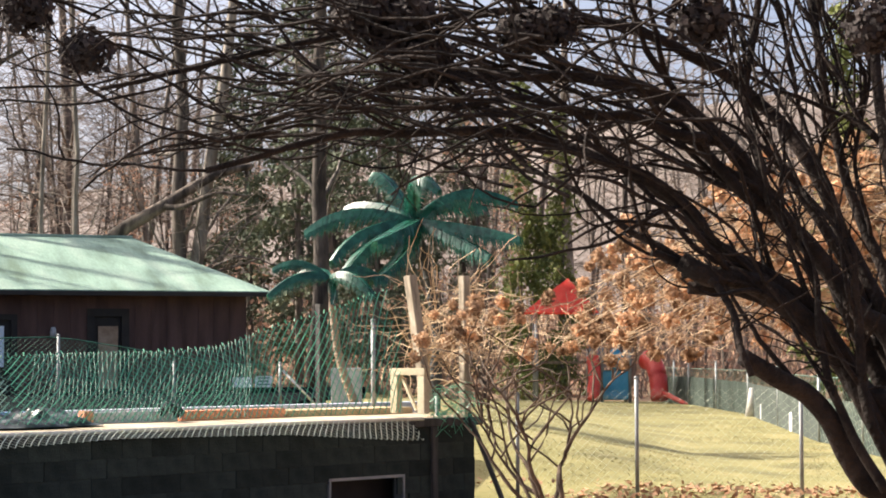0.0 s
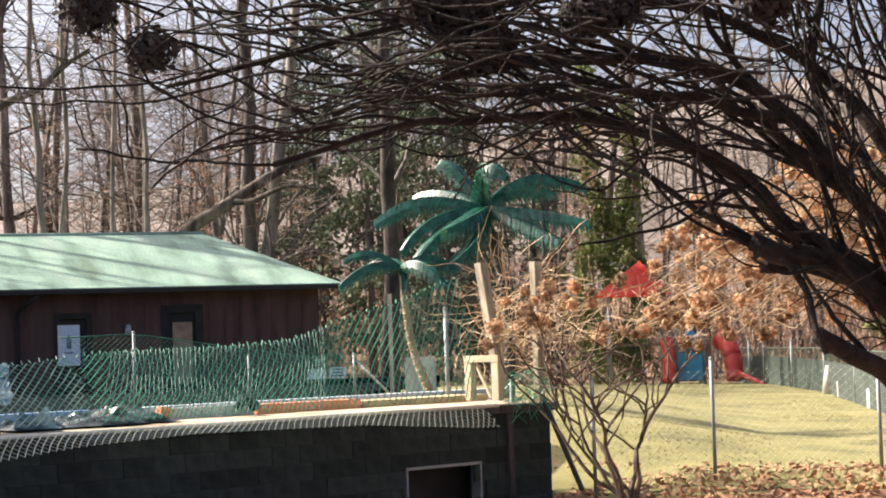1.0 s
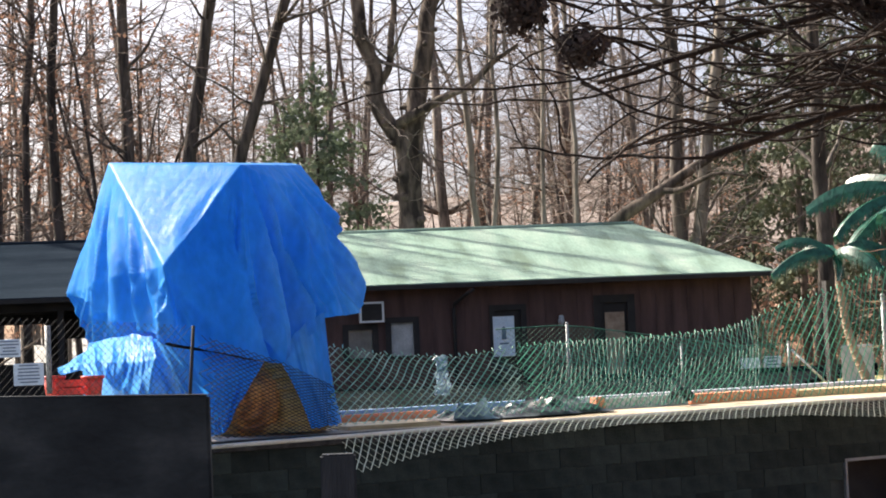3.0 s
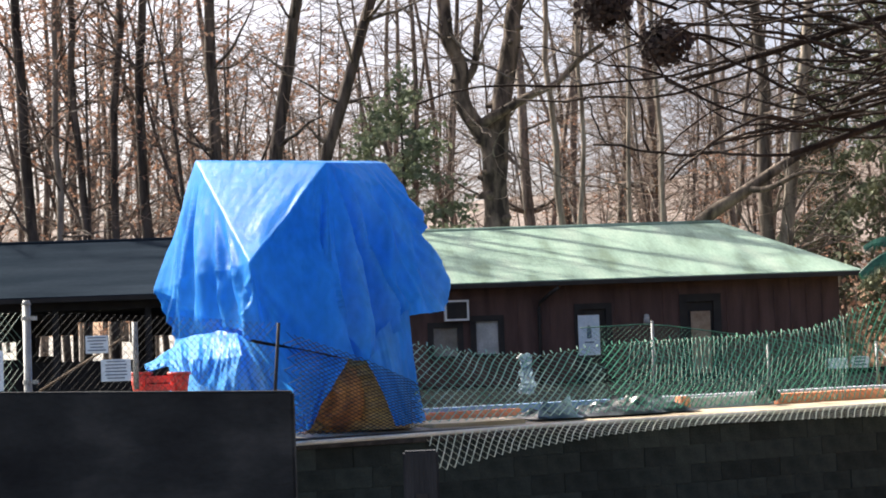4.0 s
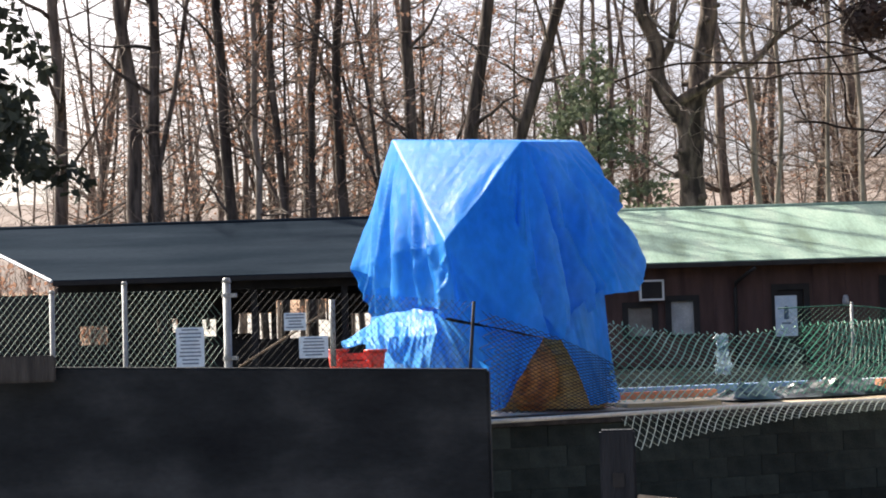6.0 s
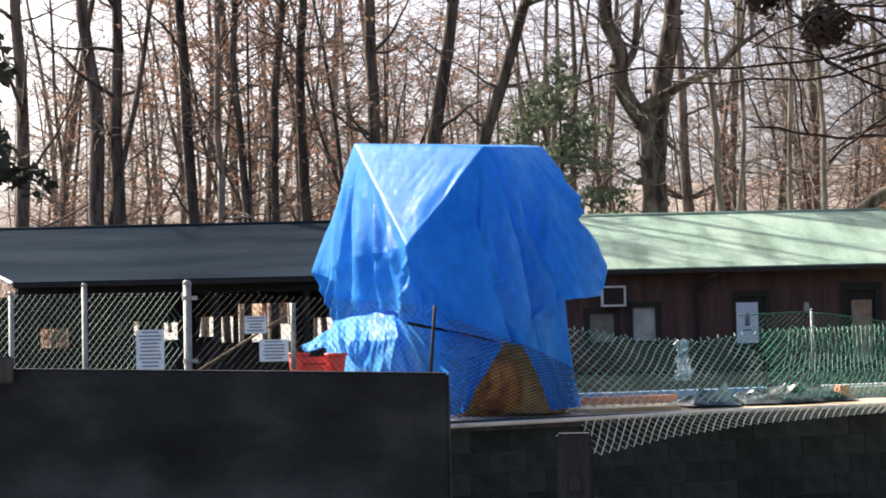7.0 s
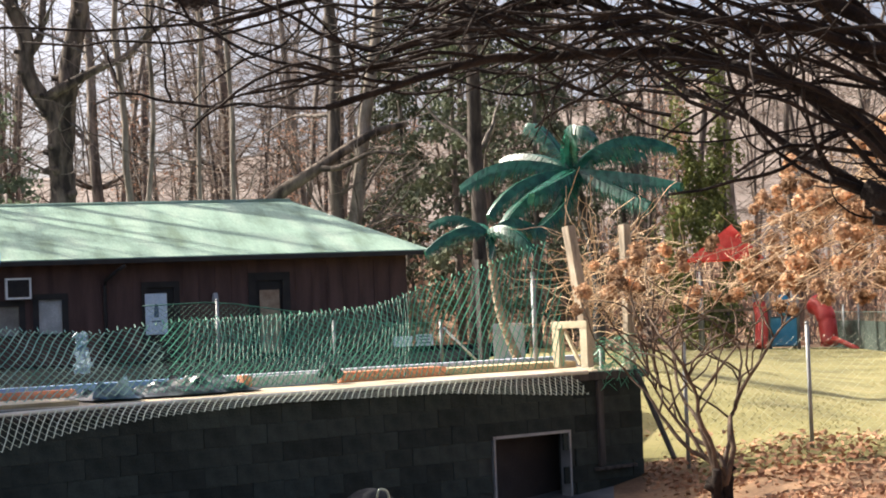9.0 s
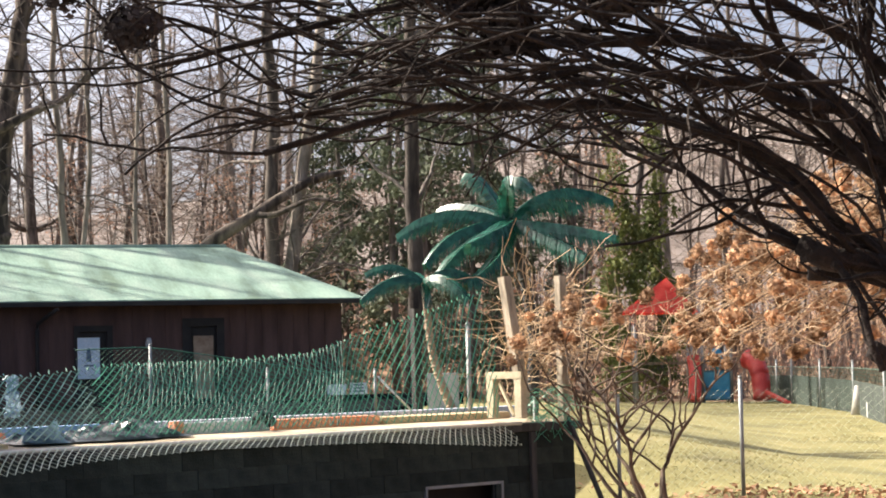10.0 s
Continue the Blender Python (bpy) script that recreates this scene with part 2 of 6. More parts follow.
class Shape:
    """Gathers vertices and faces."""

    def __init__(self):
        self.V, self.F = [], []

    def box(self, lo, hi, m=None, bevel=0.0):
        b = len(self.V)
        (x0, y0, z0), (x1, y1, z1) = lo, hi
        pts = [(x0, y0, z0), (x1, y0, z0), (x1, y1, z0), (x0, y1, z0), (x0, y0, z1), (x1, y0, z1), (x1, y1, z1), (x0, y1, z1)]
        self.V += [m @ Vector(p) if m else Vector(p) for p in pts]
        self.F += [tuple(b + i for i in f) for f in ((0, 3, 2, 1), (4, 5, 6, 7), (0, 1, 5, 4), (1, 2, 6, 5), (2, 3, 7, 6), (3, 0, 4, 7))]
        return self

    def tube(self, pts, r0, r1=None, sides=6, closed=True):
        r1 = r0 if r1 is None else r1
        pts = [Vector(p) for p in pts]
        b, n = len(self.V), len(pts)
        for i, p in enumerate(pts):
            d = (pts[min(i + 1, n - 1)] - pts[max(i - 1, 0)])
            d = d.normalized() if d.length > 1e-9 else Vector((0, 0, 1))
            a = d.cross(Vector((0, 0, 1)) if abs(d.z) < 0.9 else Vector((1, 0, 0))).normalized()
            c = d.cross(a)
            r = r0 + (r1 - r0) * i / (n - 1)
            for k in range(sides):
                w = 2 * math.pi * k / sides
                self.V.append(p + (a * math.cos(w) + c * math.sin(w)) * r)
        for i in range(n - 1):
            for k in range(sides):
                k2 = (k + 1) % sides
                self.F.append((b + i * sides + k, b + i * sides + k2, b + (i + 1) * sides + k2, b + (i + 1) * sides + k))
        if closed:
            self.F.append(tuple(b + k for k in reversed(range(sides))))
            self.F.append(tuple(b + (n - 1) * sides + k for k in range(sides)))
        return self

    def quad(self, a, b, c, d):
        n = len(self.V)
        self.V += [Vector(a), Vector(b), Vector(c), Vector(d)]
        self.F.append((n, n + 1, n + 2, n + 3))
        return self

    def grid(self, nu, nv, f):
        b = len(self.V)
        for j in range(nv + 1):
            for i in range(nu + 1):
                self.V.append(Vector(f(i / nu, j / nv)))
        for j in range(nv):
            for i in range(nu):
                k = b + j * (nu + 1) + i
                self.F.append((k, k + 1, k + nu + 2, k + nu + 1))
        return self

    def mesh(self, name, smooth=False, bevel=0.0):
        me = mesh_of(self.V, self.F, name, smooth)
        if bevel:
            bm = bmesh.new()
            bm.from_mesh(me)
            bmesh.ops.bevel(bm, geom=bm.edges[:], offset=bevel, segments=2, affect="EDGES", clamp_overlap=True)
            bm.to_mesh(me)
            bm.free()
        return me


def smooth_path(pts, per=5):
    """Catmull-Rom through the points."""
    P = [Vector(p) for p in pts]
    P = [P[0] * 2 - P[1]] + P + [P[-1] * 2 - P[-2]]
    out = []
    for i in range(1, len(P) - 2):
        for k in range(per):
            t = k / per
            a, b, c, d = P[i - 1], P[i], P[i + 1], P[i + 2]
            out.append(0.5 * ((2 * b) + (c - a) * t + (2 * a - 5 * b + 4 * c - d) * t * t + (3 * b - a - 3 * c + d) * t ** 3))
    out.append(P[-2])
    return out


def lerp_table(x, table):
    for (x0, y0), (x1, y1) in zip(table, table[1:]):
        if x <= x1:
            return y0 + (y1 - y0) * max(0.0, (x - x0) / (x1 - x0))
    return table[-1][1]


# ---- plan ----
CORNER = Vector((0.38, 25.0))
FRONT = Vector((-0.68, -0.733)).normalized()      # along the deck's front, away from the corner
BACK = Vector((FRONT.y, -FRONT.x))                # from the front into the deck
if BACK.y < 0:
    BACK = -BACK
DECK, EDGE, TERRACE = 1.35, 1.285, 1.22


def front_at(bearing, setback=0.0):
    """Where the sight line of that bearing crosses the deck's front (set back by so many metres)."""
    w = Vector((math.sin(radians(bearing)), math.cos(radians(bearing))))
    o = CORNER + BACK * setback
    s = (o.x * FRONT.y - o.y * FRONT.x) / (w.x * FRONT.y - w.y * FRONT.x)
    return w * s


def along(p):
    return (Vector(p[:2]) - CORNER).dot(FRONT)


def deck_point(u, v, z):
    p = CORNER + FRONT * u + BACK * v
    return Vector((p.x, p.y, z))


def deck_frame(u=0.0, v=0.0, z=0.0):
    """x runs along the front from the corner, y into the deck."""
    p = deck_point(u, v, z)
    return Matrix(((FRONT.x, BACK.x, 0, p.x), (FRONT.y, BACK.y, 0, p.y), (0, 0, 1, p.z), (0, 0, 0, 1)))


LAND = [(0, 0.4), (14, 0.0), (22.8, -0.05), (25, 0.3), (40, 0.45), (62, 0.70), (75, 0.5), (110, 2.0), (200, 7.0), (900, 12.0)]


def land(x, y):
    d = math.hypot(x, y)
    z = lerp_table(d, LAND)
    if x > 6 and d > 24:
        z -= min(1.0, (x - 6) / 8) * 0.25 * min(1.0, (d - 24) / 12)
    if x < 2.2 and 8 < y < 26:
        z -= 0.3 * min(1.0, (2.2 - x) / 1.8) * min(1.0, (y - 8) / 5)
    if x < 1.0 and y > 58:
        k = min(1.0, (y - 58) / 20) * min(1.0, (1.0 - x) / 3)
        z = z + k * 1.2
    if y > 26 and x > -3.6:
        z += max(0.0, 1.12 - z) * max(0.0, min(1.0, 1 - (x - 0.5) / 4.0)) * min(1.0, (y - 26) / 4) * max(0.0, min(1.0, (60 - y) / 12))
    return z + 0.05 * noise.noise(Vector((x * 0.2, y * 0.2, 0)))


def brightened_ground(x, y):
    """Ground behind the pavilion, added pale so that its openings look bright."""
    return -32 < math.degrees(math.atan2(x, y)) < -23 and 60.5 < math.hypot(x, y) < 125


# ---- ground ----
def build_ground():
    s = Shape()
    rings = [0.0] + [0.6 * 1.075 ** i for i in range(105)]
    rings = [r for r in rings if r < 1100] + [1500, 2500, 4500]
    turns = 150
    for r in rings:
        for k in range(turns):
            a = 2 * math.pi * k / turns
            x, y = r * math.sin(a), r * math.cos(a)
            s.V.append(Vector((x, y, land(x, y))))
    for i in range(len(rings) - 1):
        for k in range(turns):
            k2 = (k + 1) % turns
            s.F.append((i * turns + k, (i + 1) * turns + k, (i + 1) * turns + k2, i * turns + k2))
    me = s.mesh("ground", True)
    me.materials.append(GRASS)
    me.materials.append(LITTER)
    me.materials.append(BOUNCEGROUND)
    me.materials.append(CONCRETE)
    for p in me.polygons:
        c = p.center
        d = c.to_2d().length
        if d < 24.0 + 0.7 * noise.noise(c) or d > 66 or c.x < -3 or (c.x < 0.9 and c.y < 25.2):
            p.material_index = 2 if c.x < 0.4 - 0.02 * c.y and c.y < 25 else 1
        # pale stand-in ground that brightens the view through the pavilion
        if brightened_ground(c.x, c.y):
            p.material_index = 3
    g = new("ground", me)
    return tagged(g, "dormant yellow lawn with brown leaf litter and unseen grey bounce ground round it", "ground", kind="structure")


ground = build_ground()


# ---- terrace, deck and its block wall ----
def prism(poly, z0, z1):
    s = Shape()
    n = len(poly)
    s.V = [Vector((x, y, z0)) for x, y in poly] + [Vector((x, y, z1)) for x, y in poly]
    s.F = [tuple(reversed(range(n))), tuple(range(n, 2 * n))] + [(i, (i + 1) % n, n + (i + 1) % n, n + i) for i in range(n)]
    return s


a, b, c = deck_point(0.06, 0.45, 0), deck_point(15.5, 0.45, 0), deck_point(0.06, 4.6, 0)
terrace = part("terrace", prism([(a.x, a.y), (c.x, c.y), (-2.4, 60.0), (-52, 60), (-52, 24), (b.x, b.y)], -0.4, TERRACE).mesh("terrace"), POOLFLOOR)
tagged(terrace, "near-black concrete terrace behind the block wall", "terrace", kind="structure")

WALL_LEN, OPEN0, OPEN1, OPEN_TOP = 15.5, along(front_at(-1.17)), along(front_at(-3.38)), 0.62
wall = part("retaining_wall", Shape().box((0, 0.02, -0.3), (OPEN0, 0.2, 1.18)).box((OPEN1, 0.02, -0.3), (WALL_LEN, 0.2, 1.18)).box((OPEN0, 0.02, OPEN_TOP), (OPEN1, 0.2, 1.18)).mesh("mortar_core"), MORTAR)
wall.matrix_basis = deck_frame()
tagged(wall, "dark grey concrete block wall under the pool deck", "wall", kind="structure")
side = part("side_wall", Shape().box((0.0, 0.205, -0.3), (0.05, 4.6, 1.18)).mesh("side_wall"), MORTAR)
side.matrix_basis = deck_frame()
tagged(side, "grey block side wall of the pool deck", "wall", kind="structure")
# shallow near-black lining, the hollow's shade given as colour
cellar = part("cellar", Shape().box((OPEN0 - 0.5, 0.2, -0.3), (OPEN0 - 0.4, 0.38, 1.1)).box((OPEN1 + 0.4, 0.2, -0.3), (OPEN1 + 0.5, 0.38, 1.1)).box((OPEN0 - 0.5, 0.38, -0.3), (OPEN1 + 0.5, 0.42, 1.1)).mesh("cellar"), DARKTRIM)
cellar.matrix_basis = deck_frame()
tagged(cellar, "dark hollow behind the wall opening", "cellar", kind="structure")
frame_ob = thing("opening_frame", deck_point(OPEN0, 0, -0.1), "thin worn wooden frame of the wall opening", "door frame")
frame_ob.matrix_basis = deck_frame(OPEN0, 0, 0)
w = OPEN1 - OPEN0
part("jamb", Shape().box((0.0, -0.02, -0.2), (0.035, 0.14, OPEN_TOP)).mesh("jamb", bevel=0.004), STEEL, frame_ob)
part("jamb", Shape().box((w - 0.035, -0.02, -0.2), (w, 0.14, OPEN_TOP)).mesh("jamb", bevel=0.004), STEEL, frame_ob)
part("lintel", Shape().box((0.035, -0.02, OPEN_TOP - 0.035), (w - 0.035, 0.14, OPEN_TOP)).mesh("lintel", bevel=0.004), STEEL, frame_ob)

deck = thing("pool_deck", (0, 0, 0), "weathered brown-grey plywood pool deck on the block wall", "deck", kind="structure")
deck.matrix_basis = deck_frame()
part("deck_edge", Shape().box((-0.12, -0.06, 1.185), (15.5, 0.16, EDGE)).mesh("deck_edge", bevel=0.01), GREYWOOD, deck)
part("slab", Shape().box((-0.1, 0.165, TERRACE + 0.004), (15.5, 2.25, EDGE - 0.03)).mesh("slab"), CONCRETE, deck)
rng = random.Random(5)
for i in range(13):
    u0 = -0.1 + i * 1.2
    sheet = Shape().box((u0, 0.17, EDGE - 0.025), (u0 + 1.19, 2.2 + rng.uniform(-0.05, 0.04), EDGE + rng.uniform(0.0, 0.008)))
    for v in sheet.V:
        if v.y > 1:
            v.z += DECK - EDGE
    part("plywood_sheet", sheet.mesh("plywood_sheet"), OLDDECK, deck)



def strip(name, b0, b1, v, z0, z1, depth, mat, label, category):
    """A long low piece along the deck between two bearings."""
    p, q = along(front_at(b0, v)), along(front_at(b1, v))
    ob = part(name, Shape().box((q, 0, z0), (p, depth, z1)).mesh(name, bevel=0.012), mat)
    ob.matrix_basis = deck_frame(0, v, 0)
    return tagged(ob, label, category)


strip("pool_coping", -22, -0.5, 2.28, TERRACE, 1.43, 0.3, PALEBLUE, "faded pale blue pool coping beside the deck", "coping")
strip("blue_curb", -22, -11, 2.0, EDGE, 1.44, 0.2, BLUEPAINT, "blue painted pool curb", "curb")
strip("orange_board", -7.6, -4.6, 1.0, EDGE, 1.43, 0.3, ORANGE, "faded orange board lying along the deck", "board")
strip("orange_board", -17.9, -15.0, 1.5, EDGE, 1.41, 0.12, ORANGE, "faded orange board lying along the deck", "board")
strip("tan_board", -17.6, -14.9, 0.32, EDGE - 0.01, 1.335, 1.1, PLY, "tan plywood board lying along the deck", "board")
strip("tan_board", -4.55, -0.9, 1.0, EDGE, 1.40, 0.6, PLY, "tan plywood board lying along the deck", "board")
strip("grey_tube", -10.2, -7.7, 1.0, EDGE, 1.44, 0.18, PALEGREY, "flattened pale grey tube lying on the deck", "tube")
lump = part("black_cap", Shape().tube([(0, 0, 0), (0.05, 0, 0.08), (0.2, 0, 0.1), (0.27, 0, 0.02)], 0.07, 0.05, 8).mesh("black_cap", True), BLACKWIRE)
lump.matrix_basis = deck_frame(along(front_at(-7.75, 0.95)), 0.9, DECK + 0.04)
tagged(lump, "small black cap at the end of the grey tube", "cap")


def crumple(name, b0, b1, v, height, seed, mat, label, deep=0.35, rag=1.0):
    """A sheet thrown down in sharp folds, with a ragged outline."""
    p0, p1 = along(front_at(b0, v)), along(front_at(b1, v))
    L = p0 - p1
    s = Shape()

    def f(i, j):
        q = Vector((i * L * 2.2, j * 2.0, seed))
        edge = min(1.0, 6 * i, 6 * (1 - i)) * min(1.0, 4 * j, 4 * (1 - j))
        fold = 1 - 2.2 * abs(noise.noise(q * 1.1)) - 0.9 * abs(noise.noise(q * 2.6))
        swell = 0.55 + 0.7 * noise.noise(Vector((i * L * 0.8, 0, seed + 4)))
        h = height * edge * max(0.03, swell * (0.45 + 0.75 * fold))
        push = noise.noise_vector(q * 1.6) * 0.09 * rag
        return (p1 + L * i + push.x, -deep + 2 * deep * j + push.y, h + 0.03 * deep * j)
    s.grid(max(60, int(L * 42)), 26, f)
    ob = part(name, s.mesh(name), mat)
    ob.matrix_basis = deck_frame(0, v, EDGE + 0.035)
    return tagged(ob, label, "sheet")


crumple("plastic_sheet", -15.05, -13.45, 0.75, 0.36, 3, GREYSHEET, "crumpled dark grey plastic sheet on the deck")
crumple("plastic_sheet", -13.6, -10.25, 0.8, 0.20, 9, GREYSHEET, "flat crumpled dark grey sheet on the deck")
crumple("plastic_film", -14.5, -13.55, 0.5, 0.40, 17, RAGPLASTIC, "crumpled pale clear plastic film on the dark sheet", 0.13, 1.6)
strip("orange_block", -10.35, -10.1, 0.75, EDGE, 1.47, 0.14, ORANGE, "short faded orange block on the deck", "block")


def hanging_film():
    """A rag of clear film caught in the fence."""
    a, b = spot(-15.08, 0.0, 21.9), spot(-14.58, -1.15, 21.9)
    w, h = (b - a).to_2d().length, a.z - b.z

    def f(i, j):
        q = Vector((i * 3, j * 6, 5))
        ragged = 0.5 + 0.5 * abs(noise.noise(Vector((j * 7, i * 2, 1)))) + 0.2 * noise.noise(q)
        return ((i - 0.5) * w * ragged * 1.3 + 0.05 * noise.noise(q * 1.2), 0.07 * noise.noise(q * 1.7), h * (1 - j) + 0.05 * noise.noise(q * 2))
    ob = part("plastic_rag", Shape().grid(16, 40, f).mesh("plastic_rag"), RAGPLASTIC)
    ob.matrix_basis = pose((a.x + b.x) / 2, (a.y + b.y) / 2, b.z, 0, 0, 15)
    return tagged(ob, "torn pale blue plastic film caught in the sagging fence", "plastic film")


hanging_film()


# ---- fences ----
def chain_link(surface, length, height, cell, r, sub=3, other=1.0):
    """Two sets of slanting wires over surface(s, h), with s along and h up in metres."""
    s = Shape()
    for sign in (1, -1):
        k = -height if sign > 0 else 0.0
        k = math.floor(k / cell) * cell
        while k < length + height:
            pts = []
            for i in range(sub * 4 + 1):
                h = height * i / (sub * 4)
                u = k + sign * h
                if 0 <= u <= length:
                    pts.append(surface(u, h))
            if len(pts) > 1:
                s.tube(pts, r if sign > 0 else r * other, r if sign > 0 else r * other, 3, False)
            k += cell
    return s


def plan_fence(name, b0, b1, setback, top, bottom, lean, cell, r, mat, label, wobble=0.0, rail=True, seed=0, zb=None, tall=0.95, barbs=False, slats=None):
    """A chain-link fence over the deck's front line; top and bottom are tables of rise by bearing."""
    U1, U0 = along(front_at(b0, setback)), along(front_at(b1, setback))
    L = U1 - U0

    def rows(u):
        p = deck_point(U1 - u, setback, 0)
        bearing = math.degrees(math.atan2(p.x, p.y))
        away = math.hypot(p.x, p.y)
        zt = EYE + away * math.tan(radians(lerp_table(bearing, top)))
        z0 = EYE + away * math.tan(radians(lerp_table(bearing, bottom))) if zb is None else zb
        return p, zt, z0
    H = tall

    def surface(u, h):
        p, zt, z0 = rows(u)
        k = h / H
        q = Vector((p.x, p.y, z0 + (zt - z0) * k))
        off = BACK * (lean * k + wobble * noise.noise(Vector((u * 0.9, k * 1.5, seed))))
        return q + Vector((off.x, off.y, 0))
    ob = thing(name, (0, 0, 0), label, "fence")
    part("chain_link", chain_link(surface, L, H, cell, r, 3, 0.45).mesh("chain_link"), mat, ob, kind="stuff")
    if barbs:
        s = Shape()
        g = random.Random(seed)
        u = 0.0
        while u < L:
            a = surface(u, H)
            up = (a - surface(u, H * 0.9)).normalized()
            s.tube([a, a + up * g.uniform(0.02, 0.055) + Vector((g.uniform(-0.02, 0.02), 0, 0))], 0.009, 0.006, 4)
            u += cell
        part("wire_fringe", s.mesh("wire_fringe"), mat, ob, kind="stuff")
    if slats:
        s = Shape()
        g = random.Random(seed + 9)
        u = 0.0
        while u < L:
            p = surface(u, 0)
            if slats[0] < math.degrees(math.atan2(p.x, p.y)) < slats[1]:
                s.tube([surface(u + 0.5 * H * k + 0.01 * g.uniform(-1, 1), H * k) for k in (0.0, 0.35, 0.7, 1.02)], 0.0042, 0.0042, 4, False)
            u += 0.06
        part("doubled_mesh", s.mesh("doubled_mesh"), DARKGREEN, ob, kind="stuff")
    if rail:
        s = Shape().tube([surface(L * i / 40, H) for i in range(41)], 0.008, 0.008, 5)
        part("top_wire", s.mesh("top_wire", True), mat, ob)
    return ob


FENCE_TOP = [(-18.1, 0.5), (-15.9, 0.12), (-13.6, -0.05), (-11.8, 0.19), (-9.3, 0.26), (-7.7, 0.28), (-5.9, 0.42), (-5.2, 0.62), (-3.7, 1.18), (-2.4, 1.59), (-1.0, 2.1)]
DRAPE = [(-17.6, -3.35), (-17.3, -3.28), (-15.2, -2.8), (-12.7, -2.45), (-9.4, -2.2), (-4.5, -2.13), (-1.3, -2.31)]
RAIL = [(-22, -2.36), (-17.6, -2.22), (-12.7, -2.03), (-9.4, -2.0), (-6.3, -1.85), (-0.6, -1.68)]
plan_fence("sagging_fence", -18.0, -12.2, 0.05, FENCE_TOP, RAIL, 0.35, 0.1, 0.0078, HIGHLITWIRE, "sagging green chain-link fence along the deck edge, coloured paler for its highlights", 0.25, False, 1, zb=DECK + 0.02, barbs=True)
plan_fence("sagging_fence", -12.25, -1.0, 0.05, FENCE_TOP, RAIL, 0.35, 0.1, 0.0068, GREENWIRE, "sagging green chain-link fence along the deck edge", 0.25, False, 1, zb=DECK + 0.02, barbs=True, slats=(-12.6, -5.6))
plan_fence("fallen_mesh", -17.5, -0.55, -0.42, RAIL, DRAPE, 0.28, 0.09, 0.0052, PALEWIRE, "fallen chain-link mesh hanging over the block wall", 0.03, False, 2, tall=0.3)
rail = part("fence_rail", Shape().tube([front_at(bb, -0.14).to_3d() + Vector((0, 0, EYE + front_at(bb, -0.14).length * math.tan(radians(lerp_table(bb, RAIL))))) for bb in (-22, -20, -17, -14, -11, -8, -5, -2.5, -0.6)], 0.022, 0.022, 8).mesh("fence_rail", True), PALESTEEL)
tagged(rail, "pale steel rail along the front of the deck", "rail")


def steel_post(name, place, height, r, label, mat=STEEL, lean=(0, 0), cap=True, group=""):
    ob = thing(name, place, label, "fence post", group)
    part("pole", Shape().tube([(0, 0, 0), (lean[0], lean[1], height)], r, r, 10).mesh("pole", True), mat, ob)
    if cap:
        s = Shape().tube([(lean[0], lean[1], height - 0.01), (lean[0], lean[1], height + r * 0.5), (lean[0], lean[1], height + r * 0.9)], r * 1.2, r * 0.75, 10)
        part("cap", s.mesh("cap", True), mat, ob)
    return ob


def post_on_sight(bearing, away, rise_top, z0, r, label, mat=STEEL, lean=0.0, name="fence_post", group=""):
    p = spot(bearing, rise_top, away)
    return steel_post(name, (p.x, p.y, z0), p.z - z0, r, label, mat, (lean, 0), True, group)


post_on_sight(-2.06, 26.4, 1.17, 0.9, 0.031, "galvanised steel fence post on the deck")
post_on_sight(-11.12, 29.5, 0.78, TERRACE, 0.022, "thin galvanised fence post behind the deck", group="pool fence posts")
post_on_sight(-7.83, 31.0, 0.04, TERRACE, 0.022, "thin galvanised fence post behind the deck", group="pool fence posts")
post_on_sight(-4.77, 33.0, -0.05, TERRACE, 0.025, "short galvanised gate post behind the deck", group="pool fence posts")
g0, g1 = spot(-4.7, -0.25, 33.0), spot(-3.8, -1.2, 33.0)
tagged(part("gate_brace", Shape().tube([g0, g1], 0.022, 0.022, 6).mesh("gate_brace", True), WHITE), "pale diagonal brace of the pool gate", "brace")


def far_fence(name, pts, ztop, cell, r, mat, label, h0=TERRACE, rail=True):
    """Chain-link between places on the plan; ztop is a table of heights by metres along."""
    P = [Vector(p) for p in pts]
    seg = [(q - p).length for p, q in zip(P, P[1:])]
    L = sum(seg)

    def at(u):
        for p, q, l in zip(P, P[1:], seg):
            if u <= l:
                return p.lerp(q, u / l)
            u -= l
        return P[-1]

    def surface(u, h):
        p = at(min(u, L))
        zt = lerp_table(u, ztop)
        z0 = h0(p.x, p.y) if callable(h0) else h0
        return Vector((p.x, p.y, z0 + (zt - z0) * h / 1.5))
    ob = thing(name, (0, 0, 0), label, "fence")
    part("chain_link", chain_link(surface, L, 1.5, cell, r, 2).mesh("chain_link"), mat, ob, kind="stuff")
    if not rail:
        return ob
    part("top_rail", Shape().tube([surface(L * i / 12, 1.5) for i in range(13)], 0.009, 0.009, 5).mesh("top_rail", True), mat, ob)
    return ob


p0, p1, p2 = spot(-13.2, 0, 29.0).to_2d(), spot(-11.1, 0, 29.5).to_2d(), spot(-5.0, 0, 33).to_2d()
far_fence("pool_fence", [p0, p1, p2], [(0, 2.35), ((p1 - p0).length, 2.38), ((p2 - p0).length - 1, 1.95), ((p2 - p0).length + 2, 1.95)], 0.1, 0.0022, DARKGREEN, "green chain-link fence round the pool")

